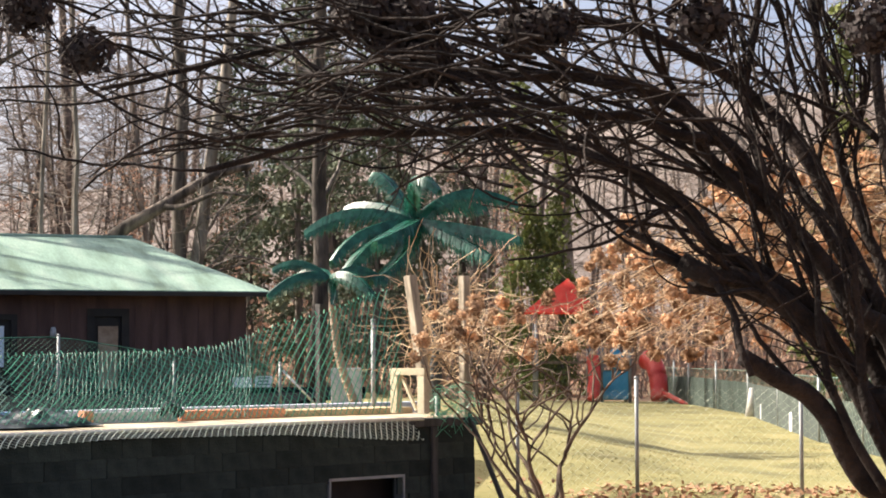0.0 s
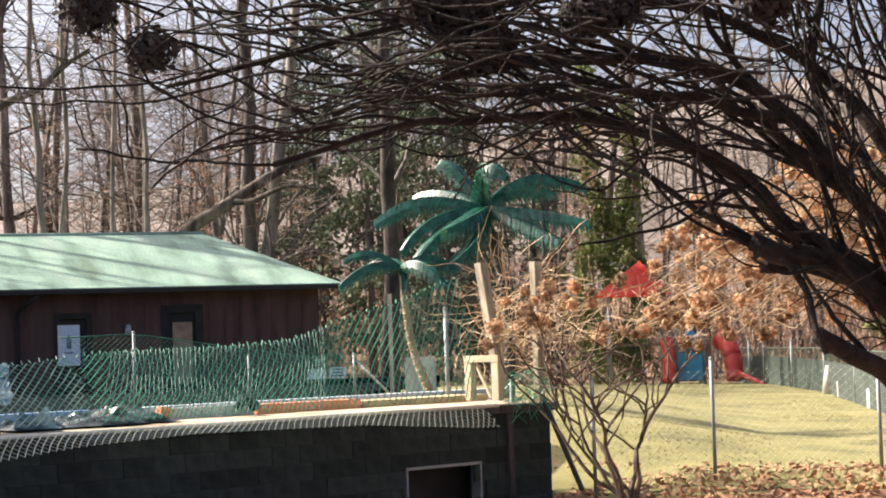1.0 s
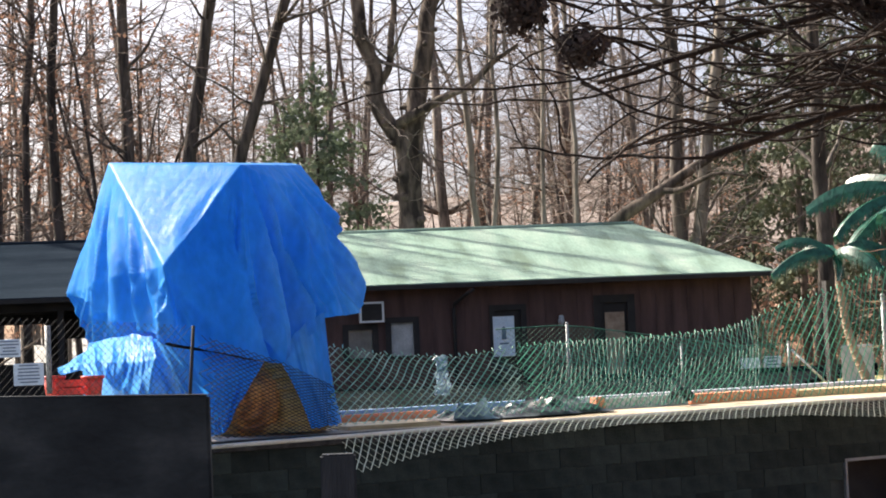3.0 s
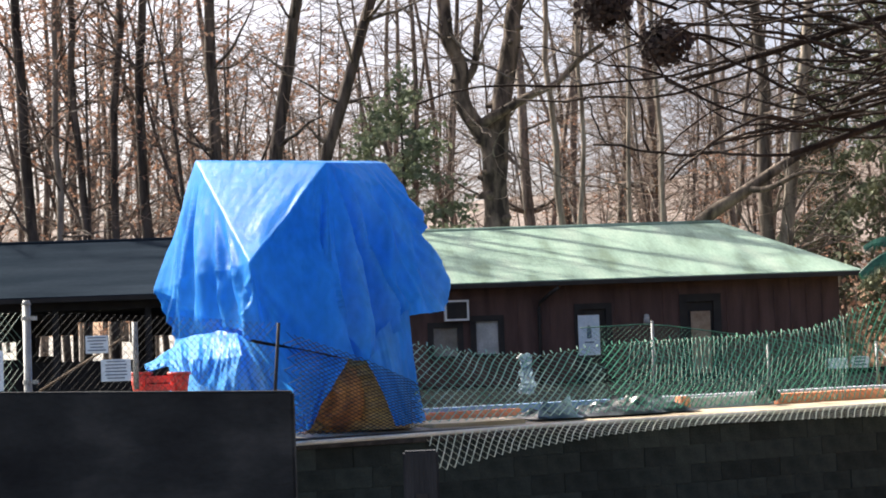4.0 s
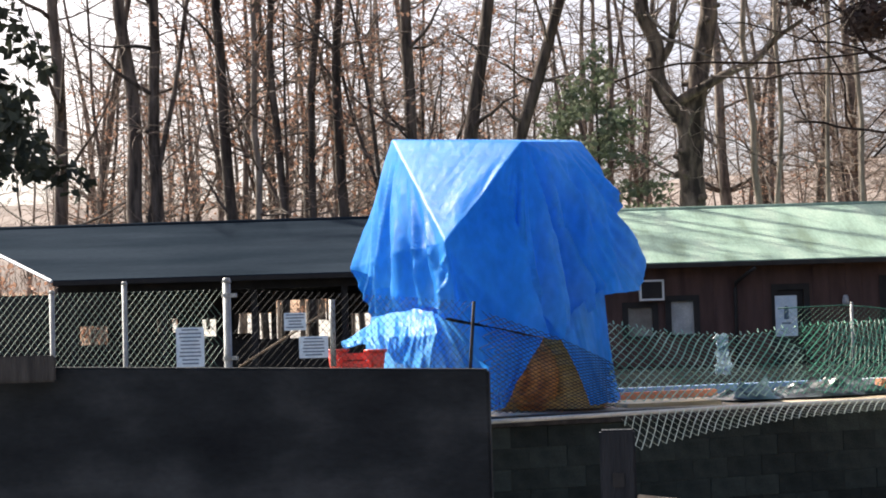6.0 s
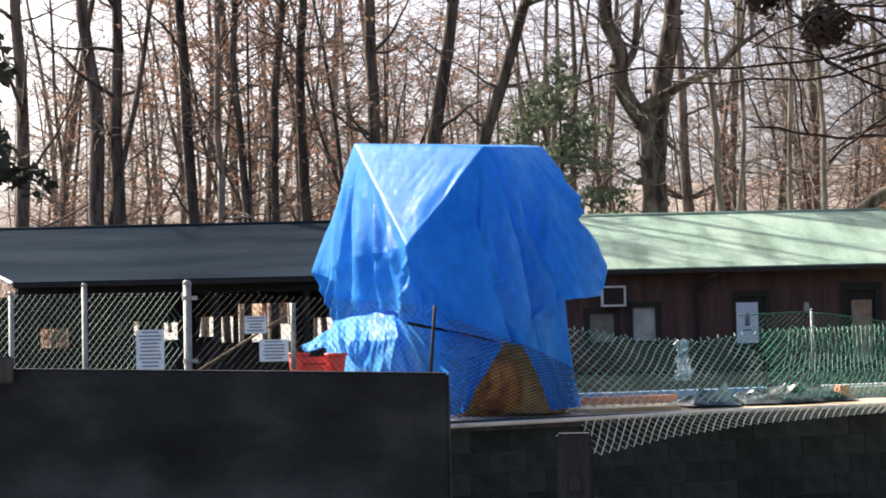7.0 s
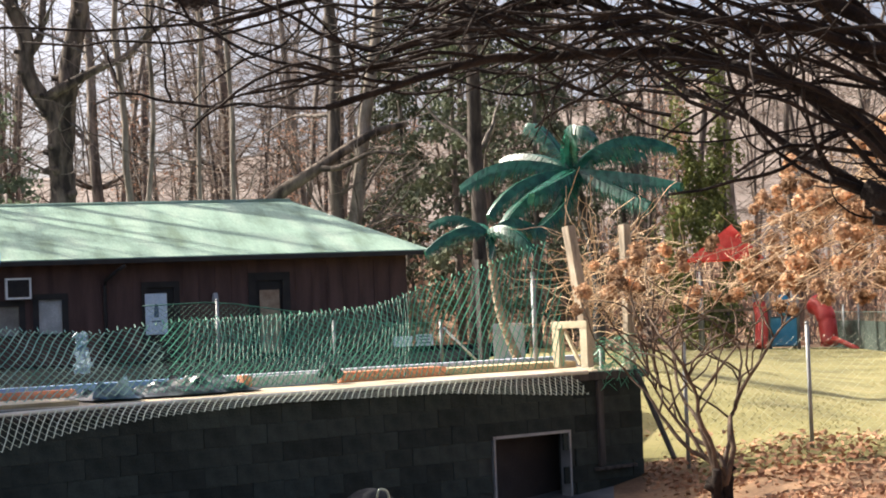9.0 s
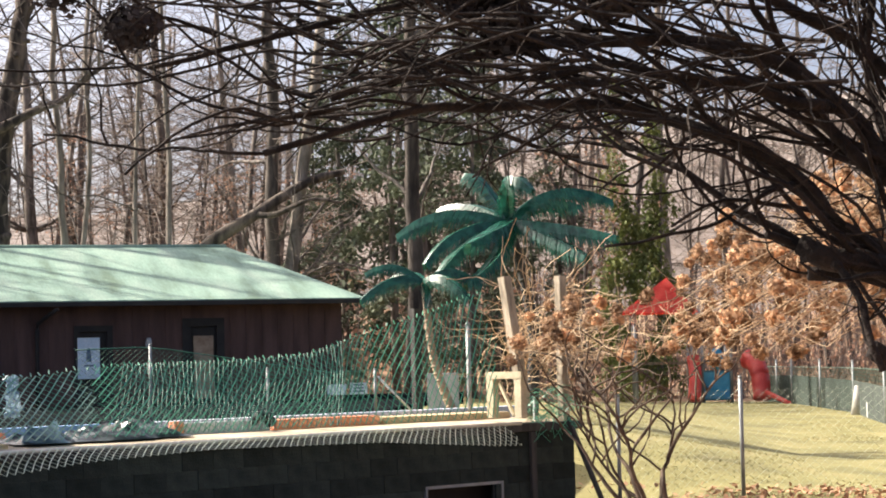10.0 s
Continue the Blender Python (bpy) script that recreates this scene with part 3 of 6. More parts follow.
# lawn fence
lawn_posts = [(2.14, -0.98), (5.6, -0.53), (10.3, -0.75), (-0.2, -1.0), (14.6, -0.7)]
for bearing, rise in lawn_posts:
    p = spot(bearing, rise, 25)
    steel_post("lawn_fence_post", (p.x, p.y, land(p.x, p.y) - 0.1), p.z - land(p.x, p.y) + 0.1, 0.026, "galvanised steel post of the lawn fence", group="lawn fence posts")
q = [spot(x, 0, 25).to_2d() for x in (1.0, 2.14, 5.6, 10.3, 14.6)]
far_fence("lawn_fence", q, [(0, 1.62), (12, 1.66)], 0.12, 0.0009, WIRE, "thin galvanised chain-link fence before the lawn", lambda x, y: land(x, y), False)

# tall fence by the tarpaulin
TALL = [(-36.5, 16.5), (-34.2, 16.6), (-32.14, 16.8), (-29.2, 17.0)]
for bearing, away in TALL[1:]:
    fat = 0.035 if bearing > -30 else 0.023
    p = spot(bearing, 1.96 if bearing > -33 else 1.75, away)
    tall = steel_post("tall_fence_post", (p.x, p.y, 0.0), p.z, fat, "tall galvanised fence post with a cap", group="tall fence posts")
    if fat > 0.03:
        for z in (p.z - 0.14, p.z - 0.68):
            part("clamp", Shape().tube([(0, 0, z), (0, 0, z + 0.035)], fat * 1.25, fat * 1.25, 12).box((fat, -0.012, z), (fat + 0.06, 0.012, z + 0.035)).mesh("clamp", False), STEEL, tall)
q = [spot(x, 0, d).to_2d() for x, d in TALL]
far_fence("tall_fence", q, [(0, 2.5), (9, 2.55)], 0.055, 0.0026, OLDGREEN, "tall green chain-link fence beside the pavilion", 0.6, False)
q = [spot(x, 0, d).to_2d() for x, d in ((-29.2, 17.0), (-25.5, 17.2), (-22.0, 17.6))]
gate = far_fence("gate_fence", q, [(0, 2.52), (1.1, 2.45), (2.3, 2.36)], 0.062, 0.0019, BLACKWIRE, "dark chain-link gate before the pavilion", 0.8, False)
q = [spot(x, 0, d).to_2d() for x, d in ((-22.0, 17.6), (-19.5, 18.0), (-17.8, 18.4))]
far_fence("tarp_fence", q, [(0, 2.3), (0.85, 2.02), (1.5, 1.75)], 0.075, 0.0036, BLACKWIRE, "dark chain-link mesh sagging before the tarpaulin", 1.35, False)
t0, t1 = spot(-22.0, 1.18, 17.5), spot(-22.29, -2.3, 17.5)
tagged(part("leaning_post", Shape().tube([t1, t0], 0.018, 0.016, 8).mesh("leaning_post", True), BLACKWIRE), "thin black leaning fence post before the tarpaulin", "fence post")
t0, t1 = spot(-28.9, -0.55, 17.1), spot(-26.4, 0.95, 17.2)
tagged(part("gate_bar", Shape().tube([t0, t1], 0.011, 0.011, 8).mesh("gate_bar", True), DARKTIMBER), "diagonal steel bar of the gate", "bar")
t0, t1 = spot(-26.15, -0.6, 17.3), spot(-26.15, 1.35, 17.3)
tagged(part("gate_post", Shape().tube([t0, t1], 0.026, 0.026, 8).mesh("gate_post", True), STEEL), "galvanised steel gate post", "fence post")


def sign(bearing0, rise0, bearing1, rise1, away, rows, seed, label, text=INK):
    a, b = spot(bearing0, rise0, away), spot(bearing1, rise1, away)
    w, h = (b - a).to_2d().length, a.z - b.z
    c = (a + b) / 2
    ob = thing("sign", (c.x, c.y, b.z), label, "sign", turn=-(bearing0 + bearing1) / 2)
    part("board", Shape().box((-w / 2, -0.006, 0), (w / 2, 0.006, h)).mesh("board", bevel=0.003), SIGNBOARD, ob)
    r = random.Random(seed)
    for i in range(rows):
        z = h * (1 - (i + 0.8) / (rows + 0.6))
        e = w * r.uniform(0.28, 0.42)
        part("text_bar", Shape().box((-e, -0.011, z), (e, -0.0065, z + h / rows * 0.32)).mesh("text_bar"), text, ob)
    return ob


sign(-30.69, 0.65, -29.88, -0.5, 16.8, 10, 1, "white notice board with small dark writing on the fence")
sign(-27.56, 0.99, -26.92, 0.48, 17.05, 5, 2, "small white notice wired to the gate")
sign(-27.14, 0.29, -26.29, -0.34, 17.1, 6, 3, "white notice with dark writing wired to the gate")
sign(-5.5, -0.42, -5.0, -0.75, 32.9, 3, 4, "small white notice on the pool fence")
sign(-6.15, -0.45, -5.6, -0.75, 33.0, 0, 4, "blank pale plate on the pool fence")

# ---- dark foreground wall and wooden post ----
a, b = spot(-21.65, -0.79, 11.0), spot(-38, -0.24, 11.6)
d = (b - a).to_2d()
s = Shape().box((0, 0, -0.4), (d.length, 0.22, a.z))
for v in s.V:
    if v.z > 0 and v.x > 1:
        v.z = b.z
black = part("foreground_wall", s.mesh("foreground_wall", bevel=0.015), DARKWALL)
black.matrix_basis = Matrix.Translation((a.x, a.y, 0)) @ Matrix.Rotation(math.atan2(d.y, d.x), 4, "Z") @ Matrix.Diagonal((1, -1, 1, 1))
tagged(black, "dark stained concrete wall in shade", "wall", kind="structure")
a = spot(-34.75, -0.02, 11.3)
tagged(part("timber_block", Shape().box((-0.35, -0.1, -0.15), (0.12, 0.1, 0.0)).mesh("timber_block", bevel=0.01), GREYWOOD), "weathered timber end on the dark wall", "timber").matrix_basis = pose(a.x, a.y, a.z, 0, 0, 35)
wp = spot(-18.0, -2.62, 7.0)
post = thing("wooden_post", (wp.x, wp.y, land(wp.x, wp.y) - 0.05), "weathered grey wooden fence post with a rail", "fence post", turn=18)
hh = wp.z - wp.z + (wp.z - land(wp.x, wp.y) + 0.05)
part("post", Shape().box((-0.063, -0.05, 0), (0.063, 0.05, hh)).mesh("post", bevel=0.008), POSTWOOD, post)
# flat black patch that stands for the shade in the notch
part("mortise_shade", Shape().box((-0.02, -0.054, hh - 0.2), (0.02, -0.05, hh - 0.15)).mesh("mortise_shade"), BLACKWIRE, post)
r0, r1 = spot(-17.45, -4.5, 6.95), spot(-12.0, -5.2, 7.1)
tagged(part("fence_board", Shape().box((0, -0.012, -0.06), ((r1 - r0).length, 0.012, 0.0)).mesh("fence_board", bevel=0.004), WOOD), "pale sloping fence board on the wooden post", "board").matrix_basis = Matrix.Translation(r0) @ (r1 - r0).to_track_quat("X", "Z").to_matrix().to_4x4()

# ---- the two buildings behind the pool ----
HOUSE_BEARING, HOUSE_AWAY = -22.0, 50.0
HZ = TERRACE


def house_matrix():
    """x along the front to the right, y into the house, z up from the terrace."""
    p = spot(HOUSE_BEARING, 0, HOUSE_AWAY)
    return Matrix.Translation((p.x, p.y, HZ)) @ Matrix.Rotation(radians(-HOUSE_BEARING), 4, "Z")


def hx(bearing, setback=0.0):
    """Metres along the front at a bearing."""
    return (HOUSE_AWAY + setback) * math.tan(radians(bearing - HOUSE_BEARING))


def hz(rise, bearing, setback=0.0):
    return EYE - HZ + (HOUSE_AWAY + setback) / math.cos(radians(bearing - HOUSE_BEARING)) * math.tan(radians(rise))


EAVE, RIDGE, RUN = 2.62, 4.32, 5.0
XR, XM, XL = hx(-5.75), hx(-20.0), hx(-34.15, -0.6)
XE = hx(-5.05, -0.6)
house = thing("pool_house", (0, 0, 0), "maroon board pool house with a mint green hipped metal roof", "building")
house.matrix_basis = house_matrix()


def roof(x0, x1, hip, mat, parent, label, prow=0.0):
    s = Shape()
    over, t = 0.6, 0.07
    P = [(x0, -over, EAVE), (x1, -over, EAVE), (x1, 2 * RUN + over, EAVE), (x0, 2 * RUN + over, EAVE), (x0 - prow, RUN, RIDGE), (x1 - hip, RUN, RIDGE)]
    n = 0
    s.V = [Vector(p) for p in P] + [Vector(p) - Vector((0, 0, t)) for p in P]
    s.F = [(0, 1, 5, 4), (1, 2, 5), (2, 3, 4, 5), (6, 10, 11, 7), (7, 11, 8), (8, 11, 10, 9), (0, 6, 7, 1), (1, 7, 8, 2), (2, 8, 9, 3), (0, 4, 10, 6), (4, 3, 9, 10)]
    r = part("roof", s.mesh("roof"), mat, parent, label)
    slope = Vector((0, RUN + over, RIDGE - EAVE))
    part("ridge_cap", Shape().tube([(x0 - prow, RUN, RIDGE), (x1 - hip, RUN, RIDGE)], 0.07, 0.07, 6).mesh("ridge_cap", True), mat, r)
    part("fascia", Shape().box((x0, -over - 0.02, EAVE - 0.14), (x1, -over + 0.01, EAVE - 0.03)).mesh("fascia"), DARKTRIM, r)
    return r


roof(XM, XE, 2.4, MINT, house, "mint green metal roof with brown streaks")


def wall_with_holes(x0, x1, z0, z1, holes, y0=0.0, y1=0.15):
    """One wall with rectangular holes (x0, x1, z0, z1) right through it."""
    xs = sorted({x0, x1, *[h[0] for h in holes], *[h[1] for h in holes]})
    zs = sorted({z0, z1, *[h[2] for h in holes], *[h[3] for h in holes]})
    s = Shape()
    at = {}

    def v(i, j, y):
        if (i, j, y) not in at:
            at[i, j, y] = len(s.V)
            s.V.append(Vector((xs[i], y, zs[j])))
        return at[i, j, y]

    def solid(i, j):
        if not (0 <= i < len(xs) - 1 and 0 <= j < len(zs) - 1):
            return False
        x, z = (xs[i] + xs[i + 1]) / 2, (zs[j] + zs[j + 1]) / 2
        return not any(h[0] < x < h[1] and h[2] < z < h[3] for h in holes)
    for i in range(len(xs) - 1):
        for j in range(len(zs) - 1):
            if not solid(i, j):
                continue
            s.F.append((v(i, j, y0), v(i + 1, j, y0), v(i + 1, j + 1, y0), v(i, j + 1, y0)))
            s.F.append((v(i, j, y1), v(i, j + 1, y1), v(i + 1, j + 1, y1), v(i + 1, j, y1)))
            for di, dj, a, b in ((-1, 0, (0, 0), (0, 1)), (1, 0, (1, 1), (1, 0)), (0, -1, (1, 0), (0, 0)), (0, 1, (0, 1), (1, 1))):
                if not solid(i + di, j + dj):
                    s.F.append((v(i + a[0], j + a[1], y0), v(i + b[0], j + b[1], y0), v(i + b[0], j + b[1], y1), v(i + a[0], j + a[1], y1)))
    return s


D2 = (hx(-10.1), hx(-9.34), 0.0, hz(1.32, -9.7))
DS = (hx(-13.2), hx(-12.45), 0.0, hz(1.22, -12.8))
W1 = (hx(-17.5), hx(-16.8), hz(0.0, -17.2), hz(0.82, -17.2))
W2 = (hx(-16.25), hx(-15.6), hz(0.02, -15.9), hz(0.98, -15.9))
part("wall", wall_with_holes(XM, XR, 0, EAVE - 0.05, [D2, DS, W1, W2]).mesh("wall"), SIDING, house)
part("end_wall", Shape().box((XR - 0.15, 0.155, 0), (XR, 2 * RUN, EAVE - 0.05)).mesh("end_wall"), SIDING, house)
part("back_wall", Shape().box((XM, 2 * RUN - 0.15, 0), (XR - 0.155, 2 * RUN, EAVE - 0.05)).mesh("back_wall"), SIDING, house)
part("soffit", Shape().box((XM, -0.58, EAVE - 0.12), (XE - 0.05, -0.002, EAVE - 0.09)).mesh("soffit"), DARKTRIM, house)
for i in range(int((XR - XM) / 0.42)):
    x = XM + 0.42 * i + 0.2
    if not any(h[0] - 0.12 < x < h[1] + 0.12 for h in (D2, DS, W1, W2)):
        part("batten", Shape().box((x - 0.02, -0.018, 0.02), (x + 0.02, -0.002, EAVE - 0.13)).mesh("batten"), SIDING, house)


def opening(kind, h, fill, parent, trim=0.15, glass_from=None):
    x0, x1, z0, z1 = h
    ob = part(kind, Shape().box((x0, 0.06, z0), (x1, 0.1, z1)).mesh(kind), fill if kind == "window" else DARKTRIM, parent)
    part("frame", Shape().box((x0 - trim, -0.03, z0), (x0, 0.05, z1 + trim)).mesh("frame"), DARKTRIM, ob)
    part("frame", Shape().box((x1, -0.03, z0), (x1 + trim, 0.05, z1 + trim)).mesh("frame"), DARKTRIM, ob)
    part("frame", Shape().box((x0, -0.03, z1), (x1, 0.05, z1 + trim)).mesh("frame"), DARKTRIM, ob)
    if kind == "window":
        part("sill", Shape().box((x0 - trim, -0.06, z0 - 0.06), (x1 + trim, 0.05, z0)).mesh("sill"), DARKTRIM, ob)
    return ob


opening("window", W1, GLASS_GREY, house)
opening("window", W2, BLINDS, house)
door = opening("door", D2, PLY, house, 0.2)
part("door_panel", Shape().box((D2[0] + 0.1, 0.03, 0.1), (D2[1] - 0.08, 0.058, D2[3] - 0.25)).mesh("door_panel"), PALMTRUNK, door, "orange-brown wooden door panel")
door = opening("door", DS, DARKTRIM, house)
part("door_handle", Shape().box((DS[1] - 0.1, 0.01, 0.95), (DS[1] - 0.05, 0.055, 1.05)).mesh("door_handle", bevel=0.01), STEEL, door)
sx0, sx1, sz0, sz1 = hx(-13.28), hx(-12.66), hz(-0.12, -13), hz(1.05, -13)
sob = thing("restroom_sign", house_matrix() @ Vector(((sx0 + sx1) / 2, -0.05, sz0)), "tall white restroom sign with a small dark figure", "sign", turn=-HOUSE_BEARING)
sw, sh = sx1 - sx0, sz1 - sz0
part("board", Shape().box((-sw / 2, -0.015, 0), (sw / 2, 0.015, sh)).mesh("board", bevel=0.004), SIGNBOARD, sob)
part("figure", Shape().box((-0.06, -0.02, sh * 0.42), (0.06, -0.016, sh * 0.66)).mesh("figure"), INK, sob)
part("figure_head", Shape().tube([(0, -0.02, sh * 0.7), (0, -0.016, sh * 0.7)], 0.05, 0.05, 10).mesh("figure_head"), INK, sob)
part("text_bar", Shape().box((-0.12, -0.02, sh * 0.3), (0.12, -0.016, sh * 0.34)).mesh("text_bar"), INK, sob)
ax0, ax1, az0, az1 = hx(-17.18), hx(-16.47), hz(1.02, -16.8), hz(1.62, -16.8)
ac = thing("air_conditioner", house_matrix() @ Vector(((ax0 + ax1) / 2, -0.003, az0)), "window air conditioner with a pale frame and dark grille", "air conditioner", turn=-HOUSE_BEARING)
aw, ah = ax1 - ax0, az1 - az0
part("casing", Shape().box((-aw / 2 + 0.05, -0.3, 0.05), (aw / 2 - 0.05, 0, ah - 0.05)).mesh("casing", bevel=0.01), DARKTRIM, ac)
for lo, hi in (((-aw / 2, -0.33, 0), (-aw / 2 + 0.05, -0.02, ah)), ((aw / 2 - 0.05, -0.33, 0), (aw / 2, -0.02, ah)), ((-aw / 2 + 0.05, -0.33, 0), (aw / 2 - 0.05, -0.02, 0.05)), ((-aw / 2 + 0.05, -0.33, ah - 0.05), (aw / 2 - 0.05, -0.02, ah))):
    part("frame", Shape().box(lo, hi).mesh("frame"), WHITE, ac)
for i in range(6):
    z = 0.09 + i * (ah - 0.18) / 5.5
    part("grille_slat", Shape().box((-aw / 2 + 0.06, -0.315, z), (aw / 2 - 0.06, -0.302, z + 0.02)).mesh("grille_slat"), DARKTRIM, ac)
lm = house_matrix() @ Vector((hx(-11.29), -0.005, hz(0.72, -11.29)))
lamp = thing("wall_lamp", lm, "small pale lamp fixture on the maroon wall", "lamp", turn=-HOUSE_BEARING)
part("back_plate", Shape().box((-0.07, -0.03, 0), (0.07, 0, 0.16)).mesh("back_plate", bevel=0.01), PALEGREY, lamp)
part("shade", Shape().tube([(0, -0.1, 0.03), (0, -0.1, 0.2), (0, -0.1, 0.26)], 0.09, 0.05, 12).mesh("shade", True), PALEGREY, lamp)
m = house_matrix()
px, pz = hx(-14.4), EAVE - 0.2
pipe = part("downpipe", Shape().tube([m @ Vector(p) for p in ((px + 0.45, -0.62, pz), (px + 0.3, -0.5, pz - 0.1), (px + 0.02, -0.07, pz - 0.35), (px, -0.06, pz - 0.5), (px, -0.06, 0.0))], 0.05, 0.05, 8).mesh("downpipe", True), DARKTRIM)
tagged(pipe, "dark downpipe on the pool house wall", "pipe")

pavilion = thing("pavilion", (0, 0, 0), "open dark pavilion with a slate grey metal roof", "building")
pavilion.matrix_basis = house_matrix()
PROW = XL - hx(-36.9, RUN)
roof(XL, XM - 0.02, 0.02, SLATE, pavilion, "slate grey metal roof", PROW)
VIEWS = []
for b0, b1, r0, r1 in ((-28.95, -28.4, 0.42, 1.0), (-28.25, -27.9, 0.1, 1.0), (-27.75, -26.2, 0.1, 1.35), (-33.4, -32.6, 0.2, 0.75), (-31.2, -30.6, 0.5, 0.9), (-29.9, -29.5, 0.35, 0.85), (-25.6, -24.9, 0.2, 0.9)):
    VIEWS.append((hx(b0, 2 * RUN), hx(b1, 2 * RUN), hz(r0, -28, 2 * RUN), hz(r1, -28, 2 * RUN)))
BL = hx(-36, 2 * RUN)
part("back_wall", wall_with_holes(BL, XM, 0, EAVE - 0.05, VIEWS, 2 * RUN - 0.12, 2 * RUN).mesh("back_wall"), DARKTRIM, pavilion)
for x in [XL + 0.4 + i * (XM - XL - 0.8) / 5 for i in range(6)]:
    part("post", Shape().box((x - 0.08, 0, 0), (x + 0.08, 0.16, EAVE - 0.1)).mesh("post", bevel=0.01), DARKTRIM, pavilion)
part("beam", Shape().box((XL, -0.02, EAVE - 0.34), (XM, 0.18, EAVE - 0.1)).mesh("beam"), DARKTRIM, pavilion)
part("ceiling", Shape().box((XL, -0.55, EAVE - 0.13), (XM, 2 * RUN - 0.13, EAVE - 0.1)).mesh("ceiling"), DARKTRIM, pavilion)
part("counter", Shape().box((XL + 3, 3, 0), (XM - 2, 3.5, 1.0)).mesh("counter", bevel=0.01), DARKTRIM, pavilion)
part("gable_trim", Shape().tube([(XL - 0.02, -0.62, EAVE - 0.03), (XL - PROW - 0.02, RUN - 0.02, RIDGE - 0.03)], 0.05, 0.05, 4).mesh("gable_trim"), PALEBLUE, pavilion, "pale trim of the gable end")


# ---- tarpaulin over the play figure ----
# folds of the sheet: from (bearing, rise) to (bearing, rise), depth
CREASES = [((-20.2, 5.6), (-19.5, 3.0), 1.3), ((-19.75, 3.9), (-19.05, 0.2), 2.0), ((-19.9, 5.5), (-18.2, 1.6), 1.2), ((-20.3, 4.6), (-20.1, 1.4), 0.5), ((-19.2, 5.4), (-18.0, 1.7), 1.0), ((-18.9, 3.2), (-18.6, 1.2), 1.0), ((-24.3, 5.0), (-24.45, 1.0), 0.7), ((-24.15, 4.0), (-24.1, 0.8), 0.5), ((-23.3, 3.2), (-23.35, 0.9), 0.6), ((-22.75, 2.8), (-22.6, 0.7), -0.8), ((-22.5, 2.2), (-21.4, 0.5), 0.4), ((-24.7, 4.2), (-25.0, 1.6), 0.6), ((-21.0, 5.4), (-22.4, 3.4), 0.2), ((-24.9, 3.6), (-25.3, 1.7), 0.7), ((-24.0, 3.9), (-23.75, 0.8), 0.6), ((-23.55, 3.5), (-23.55, 0.8), 0.5), ((-23.0, 2.9), (-23.1, 0.8), 0.5), ((-18.3, 4.6), (-17.4, 1.6), 0.6)]


